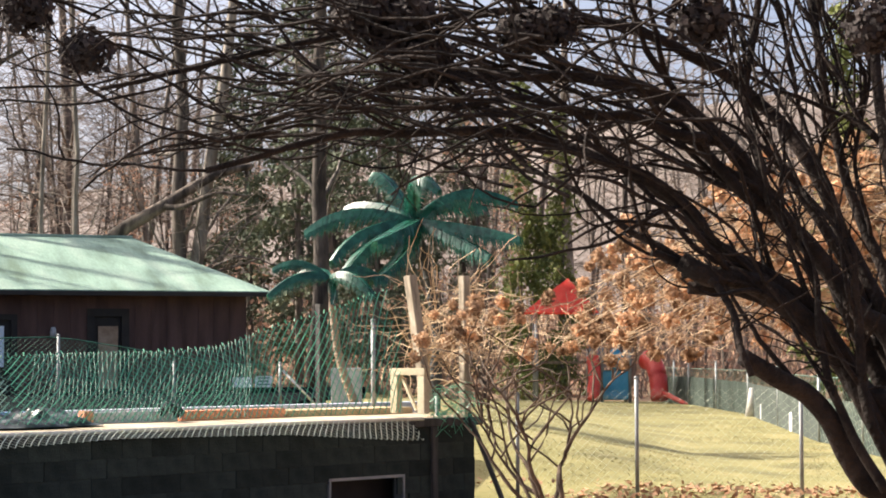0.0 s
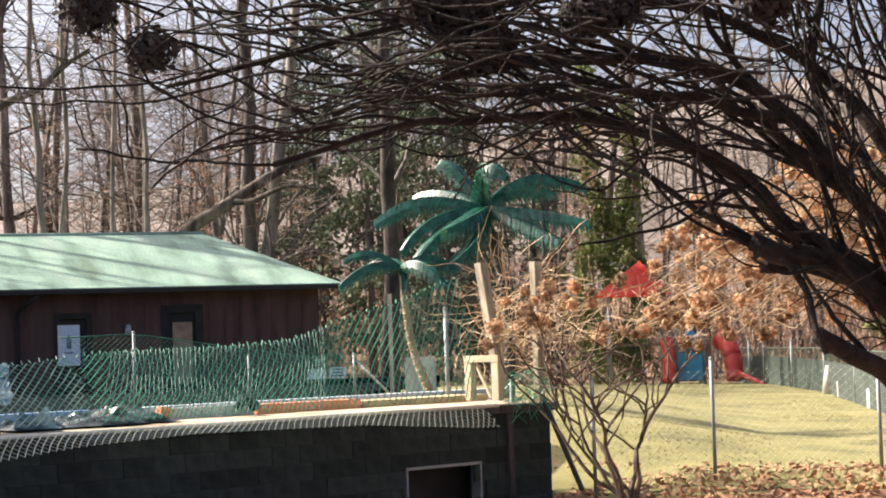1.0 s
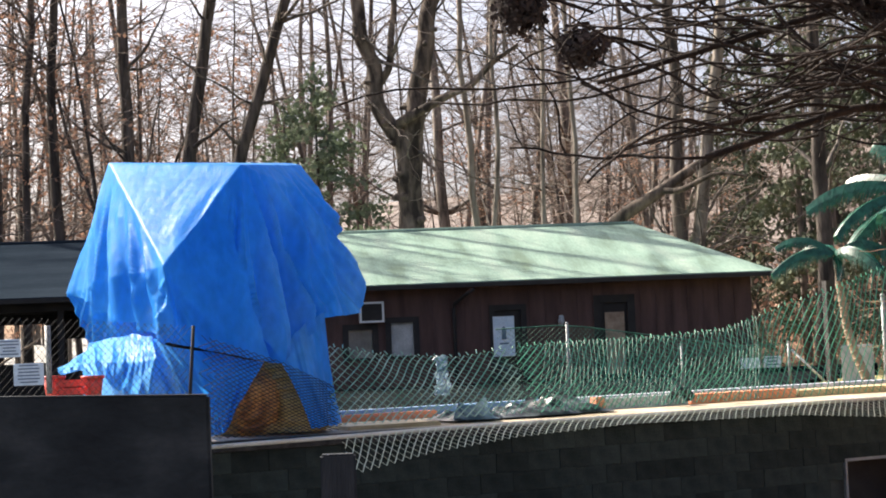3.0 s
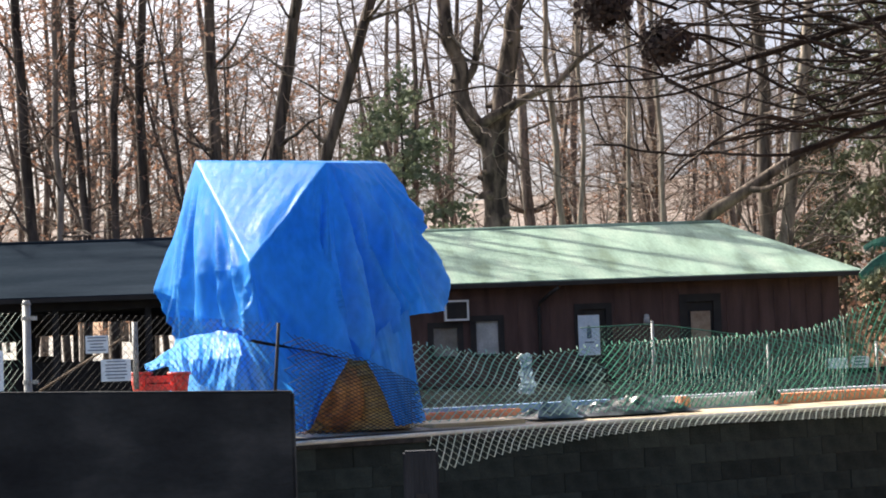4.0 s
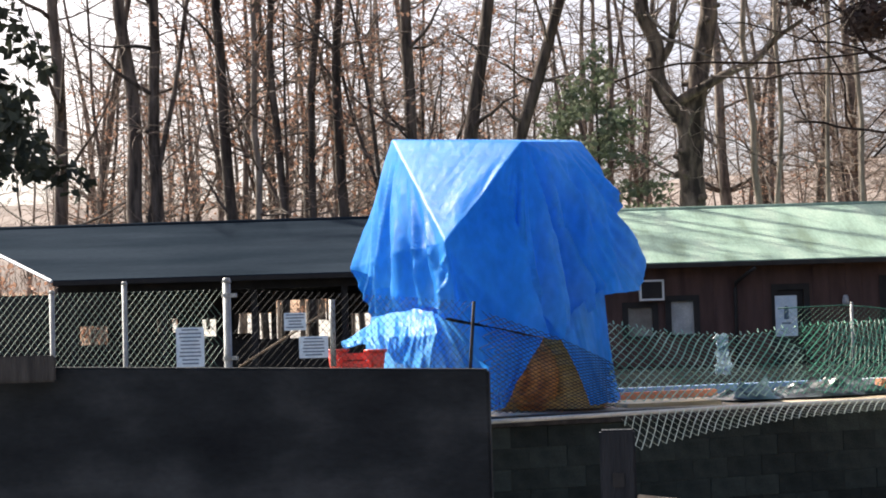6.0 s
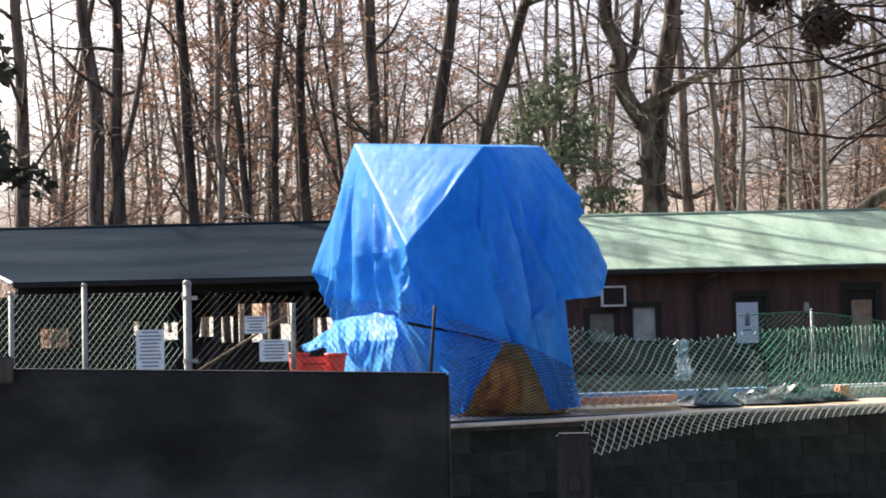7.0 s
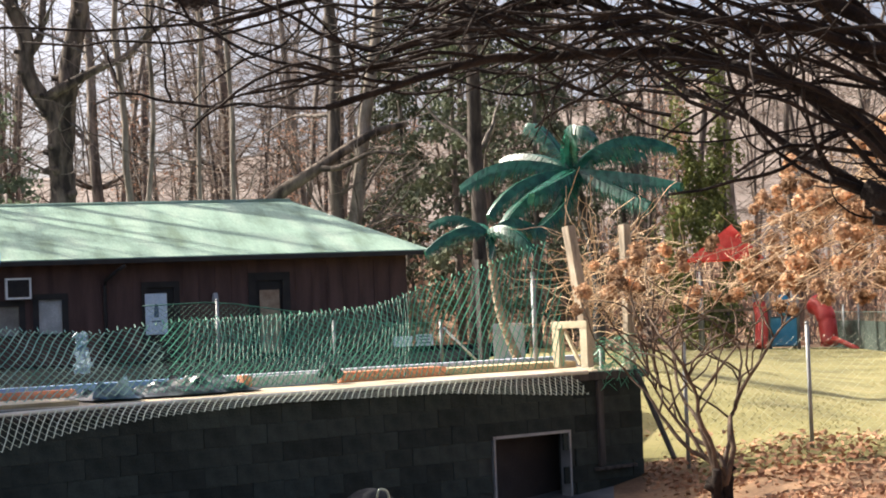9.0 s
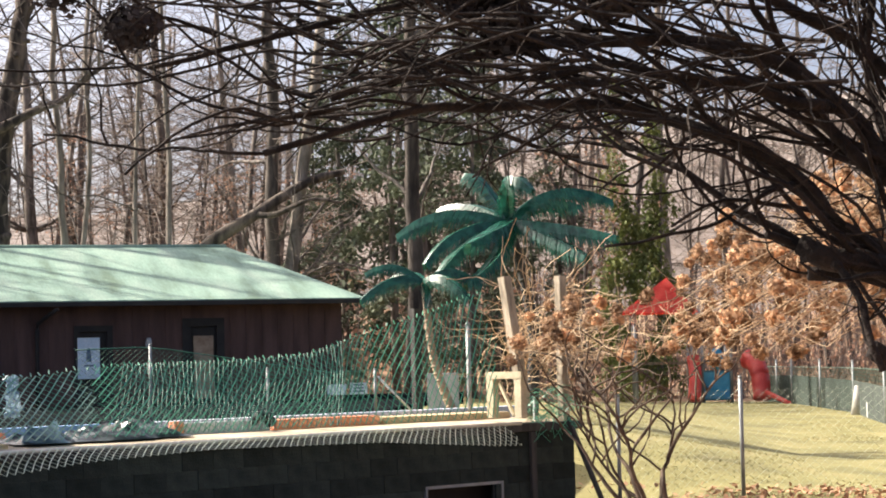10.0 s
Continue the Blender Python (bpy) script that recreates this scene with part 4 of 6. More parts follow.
def build_tarp():
    # corners of the sheet: bearing, rise, metres away
    top_l, top_m, top_r = (-24.27, 5.97, 20.25), (-20.46, 5.81, 19.0), (-18.72, 5.74, 20.3)
    peak = (-22.8, 2.95, 18.35)
    K = {
        "tl": top_l, "tm": top_m, "tr": top_r, "pk": peak, "bl": (-24.0, 5.9, 22.2), "br": (-19.0, 5.8, 21.4),
        "l1": (-25.55, 2.25, 20.75), "l2": (-24.95, 0.75, 21.4), "lb1": (-25.0, 2.2, 22.6), "lb2": (-24.6, 0.7, 22.9),
        "f1": (-22.75, 0.72, 18.3), "f2": (-20.5, 2.2, 18.6), "f3": (-19.5, -0.05, 18.7), "f4": (-21.0, 0.3, 18.5),
        "r0": (-17.86, 4.5, 20.1), "r1": (-17.02, 1.75, 20.2), "r2": (-17.08, 1.35, 20.1), "r3": (-18.3, 1.25, 19.5), "rb1": (-17.6, 1.8, 21.6), "rb0": (-18.3, 4.3, 21.6),
    }
    names = list(K)
    idx = {n: i for i, n in enumerate(names)}
    faces = ["tl pk l1", "tl tm pk", "pk tm f2", "pk f2 f4 f1", "f2 f3 f4", "l1 pk f1 l2", "tm tr r0", "tm r0 f2", "f2 r0 r3", "r0 r1 r2 r3", "f2 r3 f3", "bl br tr tm tl", "tl l1 lb1 bl", "l1 l2 lb2 lb1", "r0 rb0 rb1 r1", "tr br rb0 r0", "bl lb1 rb1 rb0 br"]
    s = Shape()
    s.V = [spot(*K[n]) for n in names]
    s.F = [tuple(idx[n] for n in f.split()) for f in faces]
    me = s.mesh("tarp")
    bm = bmesh.new()
    bm.from_mesh(me)
    bmesh.ops.triangulate(bm, faces=bm.faces[:])
    for _ in range(6):
        bmesh.ops.subdivide_edges(bm, edges=bm.edges[:], cuts=1, use_grid_fill=True)
    hold = [spot(*K[n]) for n in ("tl", "tm", "tr", "pk")]
    bmesh.ops.smooth_vert(bm, verts=bm.verts[:], factor=0.35, use_axis_x=True, use_axis_y=True, use_axis_z=True)
    bmesh.ops.recalc_face_normals(bm, faces=bm.faces[:])
    bm.normal_update()
    for v in bm.verts:
        c = v.co
        d = c.to_2d()
        across = math.degrees(math.atan2(d.x, d.y))
        near = min((c - h).length for h in hold)
        k = min(1.0, near / 0.5)
        crisp = noise.noise(c * 5.0) * 0.4 + noise.noise(c * 11.0) * 0.2
        rise = math.degrees(math.atan2(c.z - EYE, d.length))
        taut = rise > lerp_table(across, [(-24.27, 5.9), (-22.8, 2.95), (-20.46, 5.8)]) or (-22.75 < across < -20.3 + 0.25 * (2 - rise))
        crisp *= 0.4 if taut else 0.6
        # folds radiate from the points that hold the sheet and deepen downwards
        cb, cr = (-24.0, 7.4) if across < -22.9 else (-20.4, 7.2)
        drop = max(0.2, cr - rise)
        fan = (across - cb) / drop
        pleat = 1 - 2.6 * abs(noise.noise(Vector((fan * 13.0, 0.12 * drop, cb)))) - 0.8 * abs(noise.noise(Vector((fan * 31.0, 0.3 * drop, cb + 3))))
        pleat = 0.0022 * pleat if taut else (0.085 if across < -22.9 else 0.095) * pleat * max(0.0, min(1.0, (drop - 1.3) / 3.0)) ** 1.2
        if across < -22.75:
            pleat *= max(0.0, min(1.0, (lerp_table(across, [(-24.27, 5.9), (-22.8, 2.95)]) - rise) / 0.9))
        if taut and rise < 2.2:
            pleat += 0.03 * (2.2 - rise) * noise.noise(Vector((across * 2.2, rise * 1.3, 4)))
        crease = 0.0
        for (x0, z0), (x1, z1), depth_of in CREASES:
            q = Vector((across, rise * 0.6))
            p0, p1 = Vector((x0, z0 * 0.6)), Vector((x1, z1 * 0.6))
            h = max(0.0, min(1.0, (q - p0).dot(p1 - p0) / (p1 - p0).length_squared))
            gap = (q - p0.lerp(p1, h)).length
            wide = 0.05 + 0.16 * h
            crease += depth_of * h ** 0.8 * (1 - h ** 6) * (0.6 * math.exp(-((gap - 1.6 * wide) / wide) ** 2) - math.exp(-(gap / wide) ** 2))
        v.co += v.normal * crease * 0.13
        v.co += v.normal * k * (pleat + crisp * 0.02)
    bm.to_mesh(me)
    bm.free()
    me.polygons.foreach_set("use_smooth", [True] * len(me.polygons))
    return me


def sheet_between(rows, folds, seed, name, nu=40, nv=24, amp=0.05):
    """A cloth through rows of places from top to bottom."""
    R = [smooth_path([spot(*p) for p in r], 8) for r in rows]

    def f(u, v):
        j = min(int(v * (len(R) - 1)), len(R) - 2)
        t = v * (len(R) - 1) - j

        def on(r):
            x = u * (len(r) - 1)
            i = min(int(x), len(r) - 2)
            return r[i].lerp(r[i + 1], x - i)
        p = on(R[j]).lerp(on(R[j + 1]), t)
        w = noise.noise(Vector((u * folds, v * 1.6, seed))) + 0.5 * noise.noise(Vector((u * folds * 2.4, v * 3, seed + 5)))
        d = p.copy()
        d.z = 0
        return p - d.normalized() * amp * w * (0.4 + v) + Vector((0, 0, 0.02 * noise.noise(Vector((u * 7, v * 5, seed)))))
    return Shape().grid(nu, nv, f).mesh(name, True)


tarp = thing("tarpaulin", (0, 0, 0), "bright blue tarpaulin draped in folds over a play figure", "tarpaulin")
part("hood", build_tarp(), TARP, tarp)
SKIRT = [[(-25.0, 0.8, 20.3), (-24.0, 0.95, 19.3), (-23.3, 0.9, 18.65), (-22.74, 0.63, 18.2), (-21.4, 0.35, 18.6), (-20.0, 0.05, 18.9)],
         [(-25.2, 0.1, 20.0), (-24.0, -0.1, 19.0), (-23.0, -0.2, 18.45), (-22.3, -0.4, 18.1), (-21.2, -0.6, 18.5), (-20.4, -0.6, 18.75)],
         [(-25.2, -1.0, 19.8), (-24.0, -1.1, 18.9), (-22.8, -1.2, 18.4), (-21.85, -1.4, 18.1), (-21.3, -1.4, 18.4), (-20.8, -1.2, 18.65)],
         [(-25.2, -1.8, 19.7), (-24.0, -1.9, 18.9), (-22.6, -2.0, 18.4), (-21.57, -2.05, 18.1), (-21.3, -1.98, 18.35), (-21.15, -1.9, 18.5)]]
part("skirt", sheet_between(SKIRT, 16, 2, "skirt", 150, 70, 0.09), TARP, tarp)
part("side_flap", sheet_between([[(-19.55, 0.15, 18.75), (-18.9, 1.0, 19.0), (-18.2, 1.4, 19.5)], [(-19.2, -0.6, 18.7), (-18.7, -0.3, 18.9), (-18.1, 0.0, 19.4)], [(-18.9, -1.3, 18.75), (-18.4, -1.25, 19.0), (-17.95, -1.1, 19.5)], [(-18.7, -1.95, 18.8), (-18.2, -1.9, 19.1), (-17.8, -1.84, 19.8)]], 5, 6, "side_flap", 50, 50, 0.07), TARP, tarp)
TAIL = [[(-25.9, 0.1, 19.2), (-25.2, 0.5, 19.5), (-24.68, 0.85, 19.6), (-23.8, 0.97, 18.95), (-23.2, 0.92, 18.5)],
        [(-25.9, 0.0, 19.0), (-25.2, 0.15, 19.0), (-24.7, 0.25, 18.9), (-24.0, 0.2, 18.65), (-23.1, 0.25, 18.2)],
        [(-25.8, -0.1, 18.9), (-25.2, 0.0, 18.8), (-24.6, -0.25, 18.7), (-24.2, -0.6, 18.55), (-23.3, -0.8, 18.2)]]
part("tail", sheet_between(TAIL, 13, 11, "tail", 110, 50, 0.11), TARP, tarp)


def ribbed_dome(radius, bulge, rings, n=40):
    """A dome that faces -y, with raised rings round a dark hollow off its centre."""
    s = Shape()

    def f(u, v):
        a = 2 * math.pi * u
        r = radius * v
        y = -bulge * (1 - v ** 2.2) + 0.035 * abs(math.sin(v * math.pi * rings)) ** 0.6 + 0.10 * math.exp(-(v / 0.16) ** 2)
        return (r * math.cos(a) - 0.10 * (1 - v), y - 0.012 * abs(math.sin(a * 9)) * v, r * math.sin(a) * 1.08 - 0.02 * (1 - v))
    s.grid(n, 36, f)
    return s.mesh("dome", True)


sp = spot(-20.25, -1.0, 19.35)
snail = thing("play_figure", (sp.x, sp.y, DECK - 0.03), "brown and ochre fibreglass play figure with a ribbed round body", "play figure", turn=20)
o = part("dome", ribbed_dome(0.35, 0.26, 4), SHELL, snail)
o.matrix_basis = Matrix.Translation((-0.05, 0.0, 0.34))
OCHRE = material("ochre_fibreglass", (0.46, 0.25, 0.05), (0.80, 0.52, 0.15), 0.42, 6, 30, 0.3, through=0.22)
side = Shape().grid(20, 60, lambda u, v: (0.40 + 0.24 * math.cos(math.pi * (1 + u)) - 0.16 * v * v, 0.08 - 0.24 * math.sin(math.pi * u) * (1 - 0.3 * v) + 0.03 * abs(math.sin(v * 22)), 0.74 * v))
part("flank", side.mesh("flank", True), OCHRE, snail, "ochre ribbed flank")
base = Shape().box((-0.42, -0.04, 0.0), (0.70, 0.5, 0.12))
part("base", base.mesh("base", bevel=0.03), OCHRE, snail)


def bucket(place, turn):
    ob = thing("red_tub", place, "red plastic tub beside the tarpaulin", "tub", "red tubs", turn=turn)
    part("tub", Shape().tube([(0, 0, 0), (0, 0, 0.18)], 0.07, 0.095, 16).mesh("tub", True), REDPLASTIC, ob)
    part("rim", Shape().tube([(0, 0, 0.165), (0, 0, 0.19)], 0.107, 0.107, 16).mesh("rim", True), REDPLASTIC, ob)
    return ob


for bb, rr in ((-26.02, -0.1), (-24.92, -0.14)):
    p = spot(bb, rr, 17.9)
    bucket((p.x, p.y, p.z - 0.19), 0)
mid = spot(-25.47, -0.14, 17.9)
crate = thing("crate", (mid.x, mid.y, mid.z - 0.24), "red plastic crate between the red tubs", "crate", turn=25)
for k in range(3):
    part("slat", Shape().box((-0.12, -0.09, 0.005 + 0.072 * k), (0.12, -0.075, 0.066 + 0.072 * k)).mesh("slat", bevel=0.004), REDPLASTIC, crate)
    part("slat", Shape().box((-0.12, 0.075, 0.005 + 0.072 * k), (0.12, 0.09, 0.066 + 0.072 * k)).mesh("slat", bevel=0.004), REDPLASTIC, crate)
for x in (-0.135, 0.12):
    part("end_board", Shape().box((x, -0.09, 0), (x + 0.015, 0.09, 0.22)).mesh("end_board", bevel=0.004), REDPLASTIC, crate)
shelf = part("bench", Shape().box((-0.42, -0.12, -0.05), (0.42, 0.12, 0)).box((-0.38, -0.1, -0.75), (-0.33, 0.1, -0.05)).box((0.33, -0.1, -0.75), (0.38, 0.1, -0.05)).mesh("bench", bevel=0.006), WOOD)
shelf.matrix_basis = pose(mid.x, mid.y, mid.z - 0.242, 0, 0, 25)
tagged(shelf, "low wooden bench under the red tubs", "bench")


# ---- palms ----
def frond_mesh(via, tip, width, seed):
    """A midrib that arches through via to its tip, with two curtains of leaflets that fold over and hang down."""
    r = random.Random(seed)
    via, tip = Vector(via), Vector(tip)
    ctrl = via * 2 - tip * 0.5
    n = 26
    rib = [ctrl * (2 * t * (1 - t)) + tip * (t * t) for t in [i / n for i in range(n + 1)]]
    L = sum((q - p).length for p, q in zip(rib, rib[1:]))
    s = Shape()
    s.tube(rib, 0.026, 0.008, 5)
    many = n * 4
    for i in range(2, many):
        t = i / many
        x = t * n
        k = min(int(x), n - 1)
        p = rib[k].lerp(rib[k + 1], x - k)
        d = (rib[k + 1] - rib[k]).normalized()
        side = d.cross(Vector((0, 0, 1)))
        side = side.normalized() if side.length > 0.25 else Vector((0.85, -0.5, 0)).normalized()
        up = side.cross(d).normalized()
        w = width * (math.sin(math.pi * min(1.0, 0.16 + t * 0.76)) ** 0.5)
        hw = d * L / many * 0.72
        for sg in (-1, 1):
            ww = w * r.uniform(0.8, 1.08)
            e1 = p + side * sg * ww * 0.38 + d * ww * 0.12 + up * ww * 0.05
            e2 = p + side * sg * ww * 0.58 + d * ww * 0.32 - up * ww * 0.32 + Vector((0, 0, -0.10 * ww))
            e3 = p + side * sg * ww * (0.62 + r.uniform(-0.06, 0.06)) + d * ww * 0.50 - up * ww * 0.52 + Vector((0, 0, -r.uniform(0.12, 0.62) * ww))
            b = len(s.V)
            s.V += [p - hw, p + hw, e1 + hw, e1 - hw, e2 + hw * 0.8, e2 - hw * 0.8, e3 + hw * 0.2, e3 - hw * 0.2]
            s.F += [(b, b + 1, b + 2, b + 3), (b + 3, b + 2, b + 4, b + 5), (b + 5, b + 4, b + 6, b + 7)]
    return s.mesh("frond")


def palm(base, crown, bend, r0, r1, fronds, label, seed, bark):
    """fronds: bearing and rise half-way and at the tip, metres nearer (-) or farther there than the hub, width."""
    ob = thing("artificial_palm", base, label, "palm")
    B, C = Vector(base), Vector(crown)
    mid = (B + C) / 2 + Vector(bend)
    path = smooth_path([B - B, mid - B, C - B], 10)
    part("trunk", Shape().tube(path, r0, r1, 10).mesh("trunk", True), bark, ob)
    for i in range(1, len(path) - 1):
        k = i / len(path)
        rr = r0 + (r1 - r0) * k
        part("trunk_ring", Shape().tube([path[i], path[i] + (path[i + 1] - path[i]) * 0.25], rr * 1.08, rr * 1.02, 10).mesh("trunk_ring", True), bark, ob)
    away = C.to_2d().length
    for i, (vb, vr, tb, tr, nearer, width) in enumerate(fronds):
        f = part("frond", frond_mesh(spot(vb, vr, away + nearer * 0.55) - C, spot(tb, tr, away + nearer) - C, width, seed + i), PALMGREEN, ob)
        f.location = C - B
    return ob


big_crown, small_crown = spot(-0.83, 4.12, 34.5), spot(-3.31, 2.42, 33.5)
BIG = [(-2.6, 4.42, -4.05, 3.8, 0.2, 0.34), (-2.3, 3.85, -3.28, 2.95, -0.5, 0.30), (-2.1, 3.5, -3.1, 2.35, -0.9, 0.34),
       (-0.72, 5.3, -0.1, 5.0, -0.7, 0.36), (-1.5, 5.2, -2.0, 5.5, 0.5, 0.30), (0.5, 4.95, 2.16, 4.62, 0.4, 0.34),
       (0.72, 3.95, 2.25, 3.6, -0.7, 0.36), (-1.15, 3.95, -2.0, 3.5, -1.3, 0.36), (-1.2, 3.2, -2.1, 2.35, -1.0, 0.30),
       (0.4, 3.6, 1.4, 3.05, -1.0, 0.32), (0.1, 4.6, 1.2, 4.5, 1.1, 0.32), (-1.9, 4.6, -2.8, 4.5, 1.1, 0.32)]
palm((spot(-0.3, 0, 34.5).x, 34.5, 1.0), big_crown, (0.2, 0, 0), 0.12, 0.08, BIG, "large artificial palm with glossy dark green plastic fronds", 1, GREYWOOD)
SMALL = [(-4.15, 2.92, -4.98, 2.72, 0.2, 0.20), (-4.2, 2.55, -5.14, 1.95, -0.3, 0.26), (-2.5, 2.75, -1.65, 2.3, 0.1, 0.28), (-3.22, 2.1, -3.27, 1.65, -0.35, 0.14), (-2.7, 2.55, -2.0, 1.9, -0.7, 0.26), (-3.8, 2.7, -4.5, 2.3, 0.8, 0.26)]
palm(tuple(spot(-2.42, -1.3, 33.5).to_2d()) + (1.0,), small_crown, (-0.12, 0, -0.1), 0.085, 0.055, SMALL, "smaller artificial palm with a leaning tan trunk", 40, PALMTRUNK)

# ---- timber at the deck's corner ----
def beam(name, a, b, w, d, mat, label, category="post", group=""):
    a, b = Vector(a), Vector(b)
    L = (b - a).length
    ob = part(name, Shape().box((-w / 2, -d / 2, 0), (w / 2, d / 2, L)).mesh(name, bevel=0.008), mat)
    z = (b - a).normalized()
    x = Vector((1, 0, 0)) - z * z.x
    x.normalize()
    y = z.cross(x)
    ob.matrix_basis = Matrix(((x.x, y.x, z.x, a.x), (x.y, y.y, z.y, a.y), (x.z, y.z, z.z, a.z), (0, 0, 0, 1))) @ pose(0, 0, 0, 0, 0, 42)
    return tagged(ob, label, category, group)


pa = spot(-0.46, -1.6, 24.75)
beam("timber_post", (pa.x, pa.y, DECK), spot(-0.98, 2.5, 24.75), 0.125, 0.125, WOOD, "leaning weathered timber post at the deck corner", "post")
pb = spot(0.62, -1.5, 24.9)
beam("timber_post", (pb.x, pb.y, DECK - 0.1), spot(0.61, 2.48, 24.9), 0.11, 0.11, WOOD, "upright weathered timber post wrapped in vines", "post")
beam("leaning_pole", spot(1.75, -4.2, 24.3), spot(0.7, -1.5, 24.9), 0.06, 0.05, GREYWOOD, "dark pole leaning against the wall corner", "pole")
fr = thing("sawhorse", spot(-1.0, -1.52, 24.4), "square cream timber frame with a diagonal brace on the deck", "frame", turn=-42)
fr.location.z = DECK
part("upright", Shape().box((-0.29, -0.05, 0), (-0.17, 0.05, 0.47)).mesh("upright", bevel=0.006), CREAM, fr)
part("upright", Shape().box((0.17, -0.05, 0), (0.29, 0.05, 0.47)).mesh("upright", bevel=0.006), CREAM, fr)
part("top_rail", Shape().box((-0.30, -0.055, 0.472), (0.30, 0.055, 0.56)).mesh("top_rail", bevel=0.006), CREAM, fr)
o = part("brace", Shape().box((-0.02, -0.02, 0), (0.02, 0.02, 0.46)).mesh("brace", bevel=0.004), CREAM, fr)
o.matrix_basis = pose(0.12, 0, 0.03, 0, -30, 0)
stump_at = spot(-3.59, 0, 36)
beam("cut_trunk", (stump_at.x, stump_at.y, 1.0), spot(-3.59, 1.67, 36), 0.15, 0.14, GREYWOOD, "cut pale tree trunk behind the palms", "trunk")
for b0, b1, r0, r1, away in ((-3.3, -2.4, -0.2, -1.0, 40),):
    a, b = spot(b0, r0, away), spot(b1, r1, away)
    o = part("concrete_slab", Shape().box((0, 0, 0.9), ((b - a).to_2d().length, 0.2, a.z)).mesh("concrete_slab", bevel=0.02), PALEGREY)
    o.matrix_basis = Matrix.Translation((a.x, a.y, 0))
    tagged(o, "pale grey concrete slab behind the pool", "slab")

# boards on the wall by the corner and a bundle of old mesh
u = along(front_at(-0.35))
o = part("wall_board", Shape().box((u - 0.05, -0.06, 0.15), (u + 0.05, -0.012, 1.18)).mesh("wall_board", bevel=0.006), GREYWOOD)
o.matrix_basis = deck_frame()
tagged(o, "upright grey board on the block wall", "board")
u = along(front_at(0.0))
o = part("wall_ledge", Shape().box((u - 0.35, -0.1, 0.1), (u + 0.35, -0.012, 0.14)).mesh("wall_ledge", bevel=0.006), GREYWOOD)
o.matrix_basis = deck_frame()
tagged(o, "narrow grey ledge on the block wall", "ledge")
g = random.Random(66)
s = Shape()
for i in range(150):
    a = spot(g.uniform(-0.5, 0.85), g.uniform(-1.9, -0.7), 24.5 + g.uniform(-0.15, 0.5))
    d = Vector((g.choice((-1, 1)) * 0.7, g.uniform(-0.2, 0.2), g.uniform(-1, 1)))
    s.tube([a, a + d * 0.12, a + d * 0.2 + Vector((g.uniform(-0.05, 0.05), 0, -0.06))], 0.0045, 0.004, 3, False)
bundle = thing("mesh_bundle", (0, 0, 0), "crumpled bundle of old green mesh at the deck corner", "mesh")
part("wire_tangle", s.mesh("wire_tangle"), GREENWIRE, bundle, kind="stuff")

# kettle grill by the wall
kp = spot(-6.9, -4.7, 20.5)
grill = thing("kettle_grill", (kp.x, kp.y, land(kp.x, kp.y)), "round black kettle grill with a wire handle", "grill")
KZ = kp.z - land(kp.x, kp.y)
part("lid", Shape().grid(20, 8, lambda u, v: (0.29 * math.cos(2 * math.pi * u) * math.cos(v * math.pi / 2), 0.29 * math.sin(2 * math.pi * u) * math.cos(v * math.pi / 2), KZ - 0.25 + 0.25 * math.sin(v * math.pi / 2))).mesh("lid", True), BLACKWIRE, grill)
part("bowl", Shape().grid(20, 8, lambda u, v: (0.28 * math.cos(2 * math.pi * u) * math.cos(v * math.pi / 2), 0.28 * math.sin(2 * math.pi * u) * math.cos(v * math.pi / 2), KZ - 0.26 - 0.2 * math.sin(v * math.pi / 2))).mesh("bowl", True), BLACKWIRE, grill)
part("handle", Shape().tube(smooth_path([(0.1, -0.2, KZ - 0.09), (0.13, -0.25, KZ + 0.0), (0.2, -0.2, KZ - 0.02), (0.22, -0.14, KZ - 0.12)], 5), 0.012, 0.012, 6).mesh("handle", True), WIRE, grill)

# ---- playground behind the lawn ----
PA = 62.0
pg = spot(4.0, 0, PA)
play = thing("play_structure", (pg.x, pg.y, land(pg.x, pg.y)), "playground tower with red roof, blue panels and red tube slide", "play structure")
PX = lambda bearing: PA * math.tan(radians(bearing)) - pg.x
PZ = lambda rise: EYE + PA * math.tan(radians(rise)) - land(pg.x, pg.y)
for x in (PX(2.7), PX(4.3), PX(4.6), PX(5.4)):
    for y in (0, 1.5):
        part("post", Shape().tube([(x, y, -0.1), (x, y, PZ(1.45))], 0.055, 0.055, 8).mesh("post", True), STEEL, play)
for x0, x1, zt in ((PX(2.3), PX(4.5), PZ(2.42)),):
    s = Shape()
    zb = PZ(1.38)
    s.V = [Vector(p) for p in ((x0, -0.4, zb), (x1, -0.4, zb), (x1, 1.9, zb), (x0, 1.9, zb), ((x0 + x1) / 2 + 0.3, 0.75, zt))]
    s.F = [(0, 1, 4), (1, 2, 4), (2, 3, 4), (3, 0, 4), (3, 2, 1, 0)]
    part("roof", s.mesh("roof"), REDCANOPY, play)
part("platform", Shape().box((PX(2.7), 0, 1.2), (PX(5.4), 1.5, 1.28)).mesh("platform"), DARKTIMBER, play)
part("panel", Shape().box((PX(4.58), -0.06, 0.05), (PX(5.38), 0.02, PZ(-0.3))).mesh("panel", bevel=0.05), BLUEPLASTIC, play)
part("bubble", Shape().grid(14, 10, lambda u, v: (PX(4.98) + 0.26 * math.cos(2 * math.pi * u) * math.sin(math.pi * v), 0.26 * math.sin(2 * math.pi * u) * math.sin(math.pi * v), PZ(0.02) + 0.34 * math.cos(math.pi * v))).mesh("bubble", True), BLUEPLASTIC, play)
